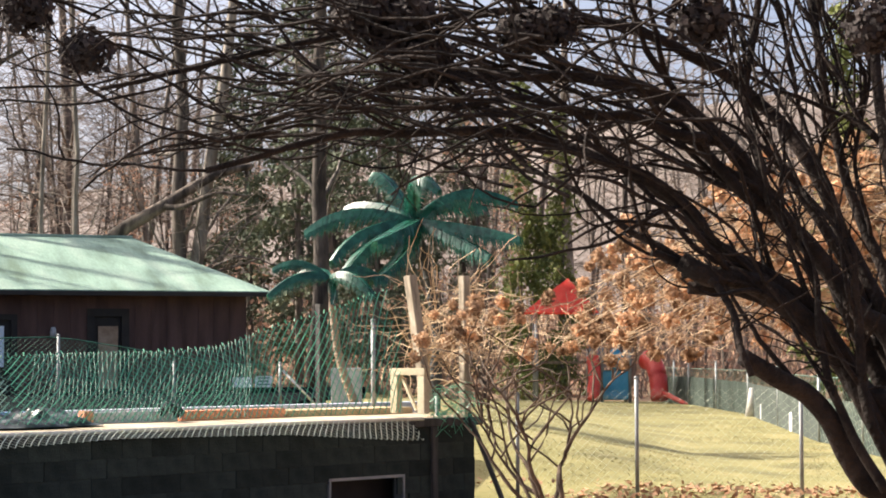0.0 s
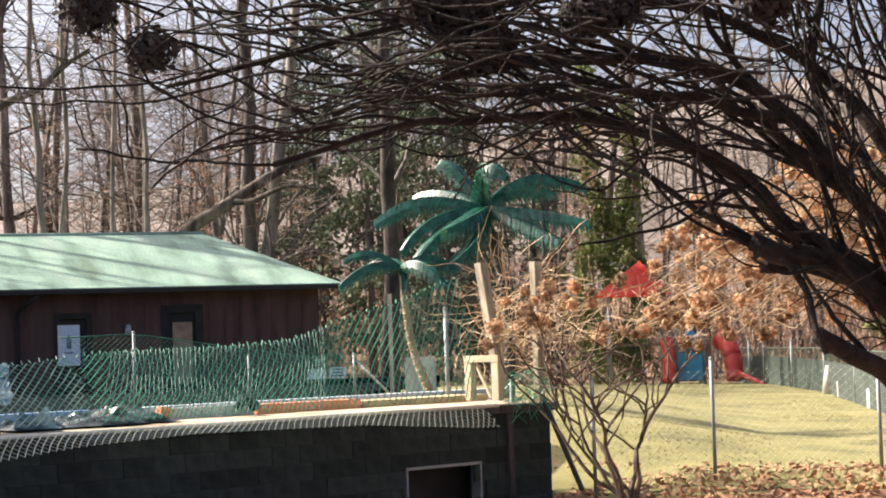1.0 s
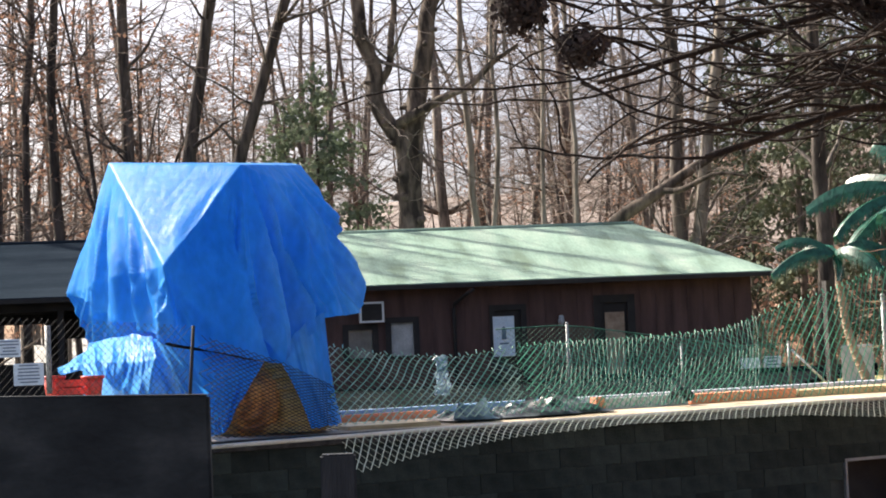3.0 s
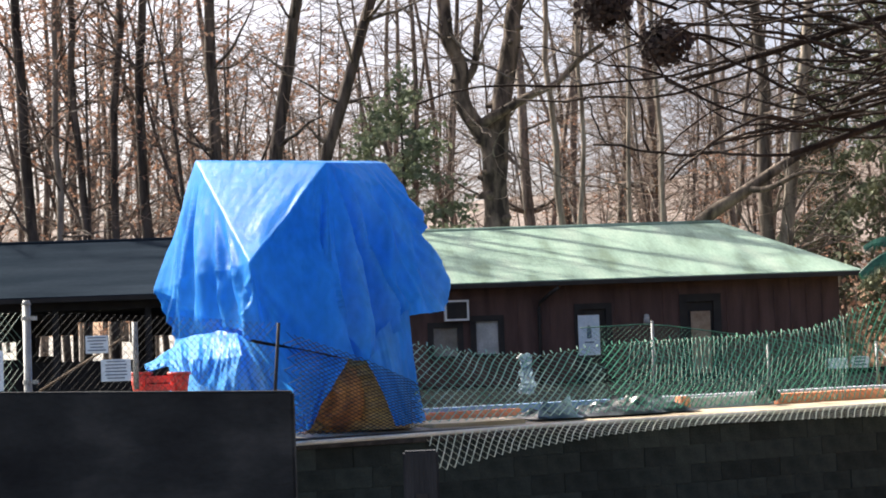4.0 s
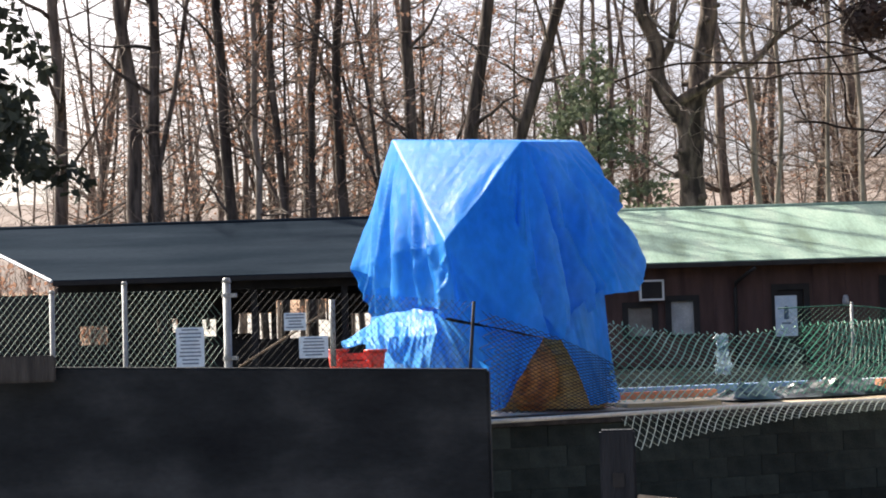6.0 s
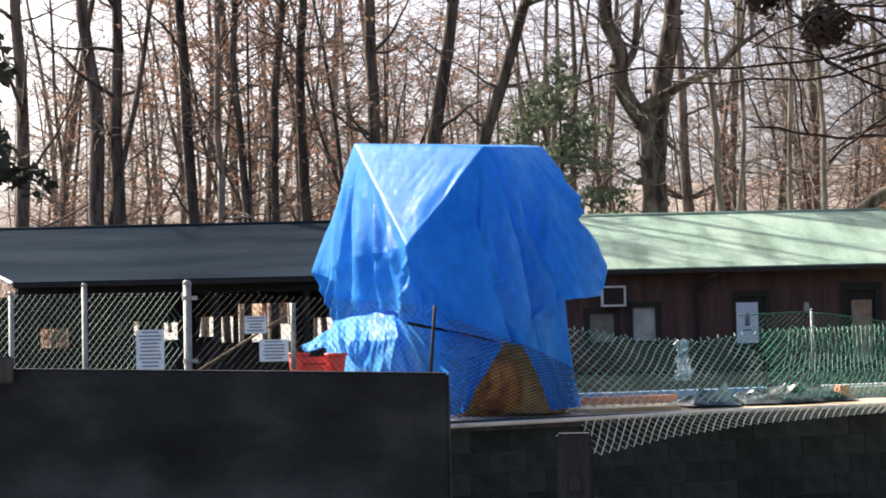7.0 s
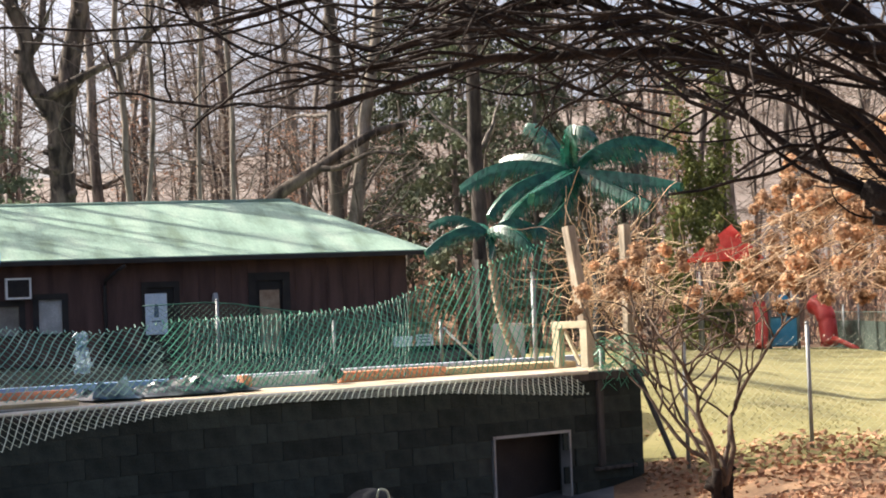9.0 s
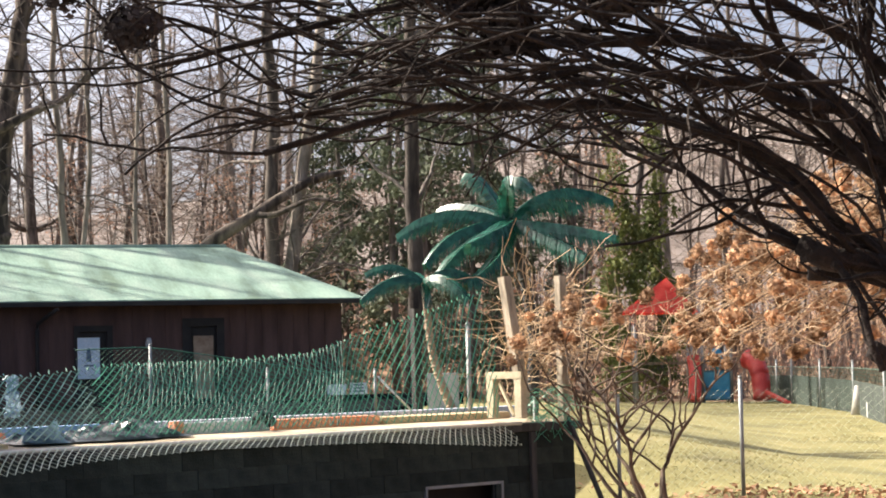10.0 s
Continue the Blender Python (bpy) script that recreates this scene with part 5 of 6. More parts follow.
part("tube_slide", Shape().tube(smooth_path([(PX(5.95), 0.5, PZ(0.0)), (PX(6.1), 0.2, PZ(-0.12)), (PX(6.2), -0.1, PZ(-0.5)), (PX(6.22), -0.3, PZ(-1.15))], 6), 0.32, 0.27, 14).mesh("tube_slide", True), REDPLASTIC, play)
part("tube", Shape().tube(smooth_path([(PX(4.32), -0.1, PZ(0.1)), (PX(4.36), -0.3, PZ(-0.4)), (PX(4.3), -0.5, PZ(-1.15))], 6), 0.2, 0.2, 12).mesh("tube", True), REDPLASTIC, play)
part("slide_end", Shape().tube([(PX(6.3), -0.6, PZ(-0.95)), (PX(6.75), -1.1, PZ(-1.2)), (PX(7.1), -1.4, PZ(-1.4))], 0.08, 0.07, 8).mesh("slide_end", True), REDPLASTIC, play)
bf = [spot(b, 0, d).to_2d() for b, d in ((6.3, 66), (7.1, 61), (8.8, 53), (10.8, 38.5), (13.5, 32))]
far_fence("park_fence", bf, [(0, 1.75), (60, 1.55)], 0.22, 0.0045, OLDGREEN, "green chain-link park fence behind the lawn", lambda x, y: land(x, y))
screen = thing("privacy_screen", (0, 0, 0), "dull green privacy screen along the park fence", "screen")
for i in range(12):
    a, b = [bf[min(3, int(k))].lerp(bf[min(3, int(k)) + 1], k - min(3, int(k))) for k in (i / 3, (i + 1) / 3)]
    b = a.lerp(b, 0.992)
    pts = [(p.x, p.y + dy, land(p.x, p.y) + dz) for dz in (-0.02, 0.85) for dy in (0.05, 0.08) for p in (a, b)]
    s = Shape()
    s.V = [Vector(p) for p in pts]
    s.F = [(0, 1, 5, 4), (2, 6, 7, 3), (4, 5, 7, 6), (0, 2, 3, 1), (0, 4, 6, 2), (1, 3, 7, 5)]
    part("panel", s.mesh("panel"), GREENSCREEN, screen)
for i in range(9):
    k = i / 8 * 3.999
    p = bf[int(k)].lerp(bf[int(k) + 1], k % 1)
    steel_post("park_fence_post", (p.x, p.y - 0.06, land(p.x, p.y)), 1.35, 0.03, "galvanised post of the park fence", group="park fence posts")
c = spot(8.92, 0, 51.5)
tagged(part("pale_cone", Shape().tube([(c.x, c.y, land(c.x, c.y)), (c.x, c.y, land(c.x, c.y) + 0.75)], 0.2, 0.07, 12).mesh("pale_cone", True), CONCRETE), "pale grey cone on the lawn by the fence", "cone")
for bb, dd in ((9.35, 49.5), (10.2, 43)):
    c = spot(bb, 0, dd)
    o = part("white_box", Shape().box((-0.14, -0.14, 0), (0.14, 0.14, 0.42)).mesh("white_box", bevel=0.02), WHITE)
    o.matrix_basis = pose(c.x, c.y, land(c.x, c.y), 0, 0, 15)
    tagged(o, "small white box by the park fence", "box")


# ---- plants ----
def dry_head(seed, r, petals, mat, name="flower_head", size=0.3):
    """A rounded cone of many small dry petals."""
    g = random.Random(seed)
    s = Shape()
    for i in range(petals):
        d = Vector((g.gauss(0, 1), g.gauss(0, 1), g.gauss(0, 1))).normalized()
        p = Vector((d.x, d.y, d.z * 0.92)) * r * g.uniform(0.35, 1.0) * (1 + 0.35 * noise.noise(d * 1.6 + Vector((seed, 0, 0))))
        n = (d + Vector((g.uniform(-.8, .8), g.uniform(-.8, .8), g.uniform(-.8, .8)))).normalized()
        a = n.cross(Vector((g.gauss(0, 1), g.gauss(0, 1), g.gauss(0, 1)))).normalized()
        b = n.cross(a)
        e = r * size * g.uniform(0.6, 1.2)
        s.quad(p - a * e - b * e * 0.6, p + a * e * 0.3 - b * e, p + a * e + b * e * 0.5, p - a * e * 0.4 + b * e)
    return s.mesh(name)


def wander(start, aim, length, steps, bend, sag, g):
    """A path from start along aim, that wanders and sags."""
    p, d = Vector(start), Vector(aim).normalized()
    out = [p.copy()]
    for i in range(steps):
        d = (d + Vector((g.uniform(-bend, bend), g.uniform(-bend, bend), g.uniform(-bend, bend) - sag))).normalized()
        p = p + d * (length / steps)
        out.append(p.copy())
    return out


# hydrangea in front of the lawn
def hydrangea(base, seed, reach, stems, heads, label, tall):
    g = random.Random(seed)
    B = Vector(base)
    ob = thing("hydrangea", base, label, "shrub", "hydrangeas with dry heads")
    wood, straw = Shape(), Shape()
    ends = []
    butt = Shape()
    for i in range(4):
        q = wander((g.uniform(-0.06, 0.06), g.uniform(-0.04, 0.04), -0.1), (g.uniform(-0.25, 0.25), 0, 1), g.uniform(0.5, 0.75), 5, 0.25, 0, g)
        butt.tube(q, 0.085, 0.05, 8)
        butt.tube([q[3], q[3] + Vector((g.choice((-1, 1)) * 0.12, -0.03, 0.06))], 0.05, 0.035, 7)
    part("stump", butt.mesh("stump", True), NEARBARK, ob, "dark knobbly stump of the shrub")
    for i in range(stems):
        aim = Vector((g.uniform(-0.30, 0.32), g.uniform(-0.3, 0.3), 1.5))
        st = wander((g.uniform(-0.07, 0.07), g.uniform(-0.06, 0.06), 0.3 + g.uniform(-0.1, 0.12)), aim, tall * g.uniform(0.45, 0.66), 13, 0.32, -0.02, g)
        wood.tube(st, g.uniform(0.026, 0.044), 0.009, 6)
        for j in range(8):
            k = g.randint(6, len(st) - 1)
            sp2 = wander(st[k], Vector((g.uniform(-1, 1) * reach, g.uniform(-0.6, 0.6), g.uniform(0.25, 0.9))), tall * g.uniform(0.2, 0.42), 8, 0.4, 0.02, g)
            if math.degrees(math.atan2((B + sp2[-1]).z - EYE, (B + sp2[-1]).to_2d().length)) < -1.0:
                continue
            wood.tube(sp2, 0.014, 0.007, 5)
            for _ in range(13):
                k2 = g.randint(1, len(sp2) - 1)
                tw = wander(sp2[k2], Vector((g.uniform(-1.2, 1.2) * reach, g.uniform(-0.7, 0.7), g.uniform(-0.1, 0.9))), tall * g.uniform(0.08, 0.24), 6, 0.42, 0.03, g)
                if min(math.degrees(math.atan2((B + q).z - EYE, (B + q).to_2d().length)) for q in tw) < -0.2:
                    continue
                straw.tube(tw, 0.0042, 0.0026, 3, False)
                ends.append(tw[-1])
    part("woody_growth", wood.mesh("woody_growth", True), STEMBARK, ob, kind="stuff")
    part("twig_tangle", straw.mesh("twig_tangle"), STRAW, ob, kind="stuff")
    g.shuffle(ends)
    for e in ends[:heads]:
        h = part("flower_head", g.choice(HEADS), DRYHEAD, ob)
        k = g.uniform(0.75, 1.25)
        h.matrix_basis = Matrix.Translation(e) @ pose(0, 0, 0, g.uniform(0, 360), g.uniform(0, 360), 0) @ Matrix.Diagonal((k, k, k * g.uniform(0.85, 1.2), 1))
    return ob


HEADS = [dry_head(i, 0.092, 150, DRYHEAD, size=0.24) for i in range(7)]
b = spot(3.05, 0, 22.6)
hydrangea((b.x, b.y, land(b.x, b.y) - 0.03), 11, 0.75, 8, 52, "tall hydrangea with bare stems and dry brown flower heads", 3.6)


def arching_hydrangea(seed, base, ends, label):
    """Stems that rise out of one root and arch over to the ends given by area (bearing, rise, metres away)."""
    g = random.Random(seed)
    ob = thing("hydrangea", (0, 0, 0), label, "shrub", "hydrangeas with dry heads")
    wood, straw = Shape(), Shape()
    count = 0
    for i in range(ends):
        bearing = g.uniform(3.6, 14.0)
        e = spot(bearing, g.uniform(0.1, lerp_table(bearing, [(3.6, 1.9), (6, 3.0), (9, 3.8), (14, 5.2)])), g.uniform(20.5, 23.5))
        top = max(e.z + 0.35, EYE + 0.4)
        m1 = base.lerp(e, 0.35)
        m1.z = top * 0.95
        m2 = base.lerp(e, 0.7)
        m2.z = top + 0.25
        st = [p + 0.20 * noise.noise_vector(p * 0.9 + Vector((i * 3.1, 0, 0))) + 0.05 * noise.noise_vector(p * 3.5) for p in smooth_path([base, m1, m2, e], 9)]
        (wood if i % 3 == 0 else straw).tube(st, 0.014 if i % 3 == 0 else 0.006, 0.004, 4, False)
        for _ in range(10):
            k = g.randint(len(st) // 2, len(st) - 1)
            tw = wander(st[k], (g.uniform(-1.3, 0.5), g.uniform(-0.6, 0.6), g.uniform(-0.5, 0.7)), g.uniform(0.25, 0.8), 5, 0.3, 0.04, g)
            if math.degrees(math.atan2(tw[-1].z - EYE, tw[-1].to_2d().length)) < -0.2:
                continue
            straw.tube(tw, 0.0042, 0.0026, 3, False)
            tb, tr = math.degrees(math.atan2(tw[-1].x, tw[-1].y)), math.degrees(math.atan2(tw[-1].z - EYE, tw[-1].to_2d().length))
            thin = 0.15 if tb < 4.9 and 1.2 < tr < 2.6 else 0.24
            if g.random() < thin and tr > 0.0:
                h = part("flower_head", g.choice(HEADS), DRYHEAD, ob)
                k = g.uniform(0.7, 1.25)
                h.matrix_basis = Matrix.Translation(tw[-1]) @ pose(0, 0, 0, g.uniform(0, 360), g.uniform(0, 360), 0) @ Matrix.Diagonal((k, k, k * g.uniform(0.85, 1.2), 1))
                count += 1
    part("stem_tangle", wood.mesh("stem_tangle", True), STEMBARK, ob, kind="stuff")
    part("twig_tangle", straw.mesh("twig_tangle"), STRAW, ob, kind="stuff")
    return ob


b = spot(16.5, 0, 22)
arching_hydrangea(21, Vector((b.x, b.y, land(b.x, b.y))), 165, "large arching hydrangea covered with dry brown flower heads")

# vines over the timber posts
g = random.Random(77)
s = Shape()
for i in range(150):
    a = spot(g.uniform(-1.1, 1.0), g.uniform(-0.8, 2.2), 25.2 + g.uniform(-0.3, 0.6))
    s.tube(wander(a, (g.uniform(-0.6, 0.8), g.uniform(-0.3, 0.3), g.uniform(-0.3, 1)), g.uniform(0.4, 1.1), 7, 0.4, 0.05, g), 0.006, 0.004, 3, False)
vine = thing("dry_vine", (0, 0, 0), "tangle of dry straw-coloured vine on the timber posts", "vine")
part("stem_tangle", s.mesh("stem_tangle"), STRAW, vine, kind="stuff")


# the arching shrub close to the camera
def near_shrub():
    g = random.Random(3)
    base = spot(14.6, 0, 6.1)
    base.z = land(base.x, base.y) - 0.05
    ob = thing("arching_shrub", (0, 0, 0), "old arching hydrangea tree in shade with a tangle of dark branches", "tree")
    limbs = []

    def limb(pts, r0, r1, sides=9):
        path = smooth_path([spot(*p) if len(p) == 3 and not isinstance(p, Vector) else p for p in pts], 7)
        path = [p + 0.035 * noise.noise_vector(p * 2.2) + 0.010 * noise.noise_vector(p * 8) for p in path]
        r0, r1 = r0 * 0.66, r1 * 0.8
        limbs.append((path, r0, r1))
        s = Shape().tube(path, r0, r1, sides)
        for k in range(3, len(path) - 3):
            if g.random() < 0.16:
                d = Vector((g.uniform(-1, 1), g.uniform(-1, 1), g.uniform(-1, 1))).normalized()
                r = r0 + (r1 - r0) * k / len(path)
                s.tube([path[k], path[k] + d * r * 1.5], r * 0.6, r * 0.35, 6)
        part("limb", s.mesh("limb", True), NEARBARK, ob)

    limb([base, (12.9, -5.0, 6.05), (11.9, -3.2, 6.0), (10.7, -1.35, 5.9), (9.4, -0.5, 5.8), (8.5, 0.1, 5.75)], 0.06, 0.032)
    limb([base + Vector((0.05, 0.05, 0)), (13.4, -3.0, 6.1), (12.0, -0.9, 6.1), (10.4, 0.75, 6.0), (8.9, 2.1, 5.9), (7.5, 2.35, 5.8), (6.8, 2.7, 5.8)], 0.07, 0.036)
    limb([(11.6, -0.3, 6.05), (9.9, 1.9, 6.0), (8.0, 3.3, 5.95), (7.0, 4.5, 5.9), (5.0, 5.9, 5.8), (2.5, 6.7, 5.8), (-0.5, 6.75, 5.7), (-3.5, 6.5, 5.6), (-7.0, 5.3, 5.5)], 0.045, 0.011)
    limb([base + Vector((0.1, -0.05, 0)), (13.6, -1.2, 6.2), (12.0, 1.2, 6.2), (10.6, 2.9, 6.2), (9.6, 4.3, 6.15), (8.3, 6.2, 6.1), (6.4, 7.7, 6.0), (3.9, 8.5, 5.9), (1.0, 8.4, 5.8), (-1.6, 8.1, 5.8), (-5.0, 7.0, 5.7)], 0.06, 0.012)
    limb([(13.3, 0.4, 6.3), (11.6, 3.2, 6.4), (10.5, 5.5, 6.4), (9.4, 7.3, 6.4), (7.2, 8.9, 6.3), (4.5, 9.8, 6.2), (1.5, 10.2, 6.2), (-2.0, 9.7, 6.1), (-6, 8.9, 6.0), (-10, 7.9, 5.9)], 0.042, 0.009)
    limb([(13.0, 1.6, 6.5), (11.9, 4.6, 6.6), (11.2, 7.5, 6.6), (10.9, 10.5, 6.6)], 0.03, 0.016)
    limb([(9.6, 4.3, 6.1), (9.0, 6.6, 6.2), (8.9, 8.8, 6.2), (9.3, 11, 6.3)], 0.024, 0.014)
    limb([(13.6, -1.4, 6.2), (13.3, 2.0, 6.3), (12.8, 6.0, 6.3), (12.6, 10.5, 6.4)], 0.036, 0.02)
    limb([(8.2, 6.3, 6.1), (6.9, 6.6, 5.9), (5.6, 7.2, 5.8), (4.2, 7.3, 5.75), (2.4, 7.7, 5.7), (0.0, 7.4, 5.7), (-3.0, 7.9, 5.6)], 0.028, 0.008)
    limb([(7.0, 4.5, 5.9), (6.0, 4.2, 5.8), (4.9, 3.5, 5.75), (3.3, 3.2, 5.7), (1.9, 3.0, 5.7)], 0.012, 0.005, 6)
    limb([(7.3, 2.4, 5.8), (6.7, 2.7, 5.8), (6.0, 3.0, 5.75)], 0.02, 0.014, 7)
    limb([(7.6, 2.5, 5.8), (8.3, 1.2, 5.75), (8.5, 0.2, 5.7), (8.7, -0.4, 5.7)], 0.018, 0.012, 7)
    limb([(14.0, -4.2, 6.2), (12.8, -2.4, 6.1), (11.5, -0.2, 6.05), (10.2, 1.1, 6.0), (8.6, 1.9, 5.95), (7.1, 2.1, 5.9)], 0.055, 0.024)
    limb([(14.2, -3.2, 6.3), (12.9, -1.0, 6.3), (11.6, 1.4, 6.25), (10.3, 3.4, 6.2), (8.7, 4.9, 6.1), (7.0, 6.7, 6.0)], 0.05, 0.02)
    limb([(14.0, -1.5, 6.35), (12.6, 0.6, 6.35), (11.4, 3.0, 6.3), (10.2, 4.6, 6.3), (9.4, 6.0, 6.2)], 0.04, 0.016)
    limb([(13.2, -3.6, 6.0), (12.3, -1.6, 6.0), (11.9, 0.8, 6.0), (11.7, 3.4, 6.0)], 0.032, 0.014)
    limb([(12.6, -3.5, 5.9), (11.6, -1.9, 5.9), (10.9, 0.2, 5.9), (10.6, 2.4, 5.95)], 0.026, 0.012)
    for k in range(5):
        b0 = g.uniform(10.5, 14)
        limb([(b0 + 0.4, 3.0 + k * 0.3, 6.5), (b0, 5.5, 6.5), (b0 + g.uniform(-1, 1), 8.0, 6.5), (b0 + g.uniform(-1.5, 1), 11, 6.5)], 0.012, 0.008, 6)
    def low(pts):
        """Whether a twig would hang into the open view under the boughs."""
        for q in pts:
            bearing, rise = math.degrees(math.atan2(q.x, q.y)), math.degrees(math.atan2(q.z - EYE, q.to_2d().length))
            if rise < lerp_table(bearing, [(-20, 6.0), (-9, 4.6), (-3, 4.4), (2, 3.4), (6, 2.4), (8, 0.5), (11, -1.5), (14, -3)]):
                return True
        return False
    # boughs that leave the limbs and arch over to the left
    second = Shape()
    twigs = Shape()
    boughs = []
    for path, r0, r1 in limbs:
        n = len(path)
        many = 6 if r0 > 0.028 else 4
        for _ in range(many * (2 if n > 40 else 1)):
            k = g.randint(n // 3, n - 1)
            d = (path[min(k + 1, n - 1)] - path[k - 1]).normalized()
            aim = d * 1.1 + Vector((g.uniform(-0.7, 0.15), g.uniform(-0.3, 0.3), g.uniform(-0.25, 0.7)))
            r = max(0.005, (r0 + (r1 - r0) * k / n) * 0.5)
            w2 = wander(path[k], aim, g.uniform(0.5, 1.6), 14, 0.27, 0.022, g)
            if low(w2):
                continue
            second.tube(w2, min(r, 0.0125), 0.0036, 5)
            boughs.append(w2)
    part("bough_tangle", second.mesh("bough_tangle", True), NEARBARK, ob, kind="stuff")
    for w2 in boughs + [p for p, _, _ in limbs]:
        n = len(w2)
        for _ in range(3 if n < 16 else 10):
            k = g.randint(n // 4, n - 1)
            d = (w2[min(k + 1, n - 1)] - w2[k - 1]).normalized()
            aim = d * 0.6 + Vector((g.uniform(-0.9, 0.7), g.uniform(-0.4, 0.4), g.uniform(-0.8, 0.9)))
            t = wander(w2[k], aim, g.uniform(0.15, 0.6), 8, 0.42, 0.0, g)
            if low(t):
                continue
            twigs.tube(t, 0.0042, 0.0018, 3, False)
    # thin shoots that hang out to the left
    for _ in range(70):
        a = spot(g.uniform(-6, 3), g.uniform(6.0, 10.5), g.uniform(5.3, 6.3))
        t = wander(a, (-1, g.uniform(-0.3, 0.3), g.uniform(-0.25, 0.45)), g.uniform(0.35, 0.85), 9, 0.26, 0.01, g)
        if not low(t):
            twigs.tube(t, 0.006, 0.0022, 4, False)
    for _ in range(50):
        a = spot(g.uniform(1.0, 9.0), g.uniform(4.5, 10.8), g.uniform(5.4, 6.5))
        t = wander(a, (-1, g.uniform(-0.3, 0.3), g.uniform(-0.35, 0.75)), g.uniform(0.3, 0.75), 9, 0.3, 0.01, g)
        if not low(t):
            twigs.tube(t, 0.0062, 0.0024, 4, False)
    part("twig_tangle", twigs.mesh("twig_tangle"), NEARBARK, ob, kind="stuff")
    for i, (bb, rr, k) in enumerate([(-12.2, 10.1, 1.0), (-10.4, 8.9, 0.9), (-2.3, 10.1, 1.1), (-1.0, 10.0, 1.1), (-0.4, 8.75, 1.05), (2.3, 9.5, 0.95), (3.2, 9.7, 0.9), (7.6, 9.75, 1.15), (12.5, 9.4, 1.0), (-1.6, 9.2, 0.7)]):
        h = part("flower_head", dry_head(100 + i, 0.092, 950, SHADEDHEAD, size=0.12), SHADEDHEAD, ob, "dry flower head darkened for shade")
        h.matrix_basis = Matrix.Translation(spot(bb, rr, 5.75)) @ Matrix.Diagonal((k, k, k * 0.95, 1))
        st = spot(bb + 0.8, rr + 0.6, 5.8)
        part("flower_stalk", Shape().tube(smooth_path([spot(bb, rr, 5.75), spot(bb + 0.9, rr + 0.25, 5.8), spot(bb + 2.2, rr - 0.2, 5.85)], 4), 0.005, 0.006, 5).mesh("flower_stalk", True), NEARBARK, ob)
    return ob


near_shrub()


# ---- the wood behind ----
def crown_mesh(br, tw):
    """Limbs and twigs of a bare crown in one mesh."""
    n, k = len(br.V), len(br.F)
    br.V += tw.V
    br.F += [tuple(n + i for i in f) for f in tw.F]
    me = br.mesh("crown", True)
    me.materials.append(BARK)
    me.materials.append(TWIGS)
    me.polygons.foreach_set("material_index", [0 if i < k else 1 for i in range(len(me.polygons))])
    return me


def tree_meshes(seed, tall, r0, lean=0.0, fork=False, limbs=20, twigs=150, leaves=0):
    g = random.Random(seed)
    trunk, br, tw, lf = Shape(), Shape(), Shape(), Shape()
    path = wander((0, 0, -0.3), (lean, g.uniform(-0.05, 0.05), 1), tall, 14, 0.055, -0.015, g)
    trunk.tube(path, r0, r0 * 0.3, 8)
    stems = [(path, r0, r0 * 0.3)]
    if fork:
        k = g.randint(3, 6)
        p2 = wander(path[k], (g.choice((-1, 1)) * g.uniform(0.25, 0.5), g.uniform(-0.2, 0.2), 1), tall * 0.65, 11, 0.08, -0.03, g)
        trunk.tube(p2, r0 * 0.65, r0 * 0.2, 7)
        stems.append((p2, r0 * 0.65, r0 * 0.2))
    paths = []
    for i in range(limbs):
        st, a0, a1 = g.choice(stems)
        k = g.randint(3, len(st) - 1)
        rr = (a0 + (a1 - a0) * k / len(st)) * g.uniform(0.2, 0.5)
        w = g.uniform(0, 2 * math.pi)
        p = wander(st[k], (math.cos(w), math.sin(w), g.uniform(0.1, 0.9)), tall * g.uniform(0.1, 0.28), 7, 0.22, -0.03, g)
        br.tube(p, max(0.02, rr), 0.012, 5)
        paths.append(p)
    for i in range(twigs):
        p = g.choice(paths)
        k = g.randint(1, len(p) - 1)
        w = g.uniform(0, 2 * math.pi)
        t = wander(p[k], (math.cos(w), math.sin(w), g.uniform(-0.3, 0.7)), g.uniform(0.8, 2.6), 4, 0.3, 0.0, g)
        tw.tube(t, 0.014, 0.007, 3, False)
        for _ in range(leaves):
            q = g.choice(t) + Vector((g.uniform(-0.2, 0.2), g.uniform(-0.2, 0.2), g.uniform(-0.2, 0.1)))
            a, b = Vector((g.gauss(0, 1), g.gauss(0, 1), g.gauss(0, 1))).normalized() * 0.10, Vector((g.gauss(0, 1), g.gauss(0, 1), g.gauss(0, 1))).normalized() * 0.07
            lf.quad(q - a, q - b, q + a, q + b)
    return trunk.mesh("trunk", True), crown_mesh(br, tw), lf.mesh("foliage") if leaves else None


def plant(meshes, place, label, turn, scale=1.0, group="bare trees of the wood", name="bare_tree"):
    trunk, crown, lf = meshes
    ob = thing(name, place, label, "tree", group, turn=turn)
    ob.scale = (scale, scale, scale)
    part("trunk", trunk, BARK, ob)
    part("crown", crown, TWIGS, ob, kind="stuff")
    if lf:
        part("foliage", lf, LEAFBROWN, ob, "clinging russet leaves", kind="stuff")
    return ob


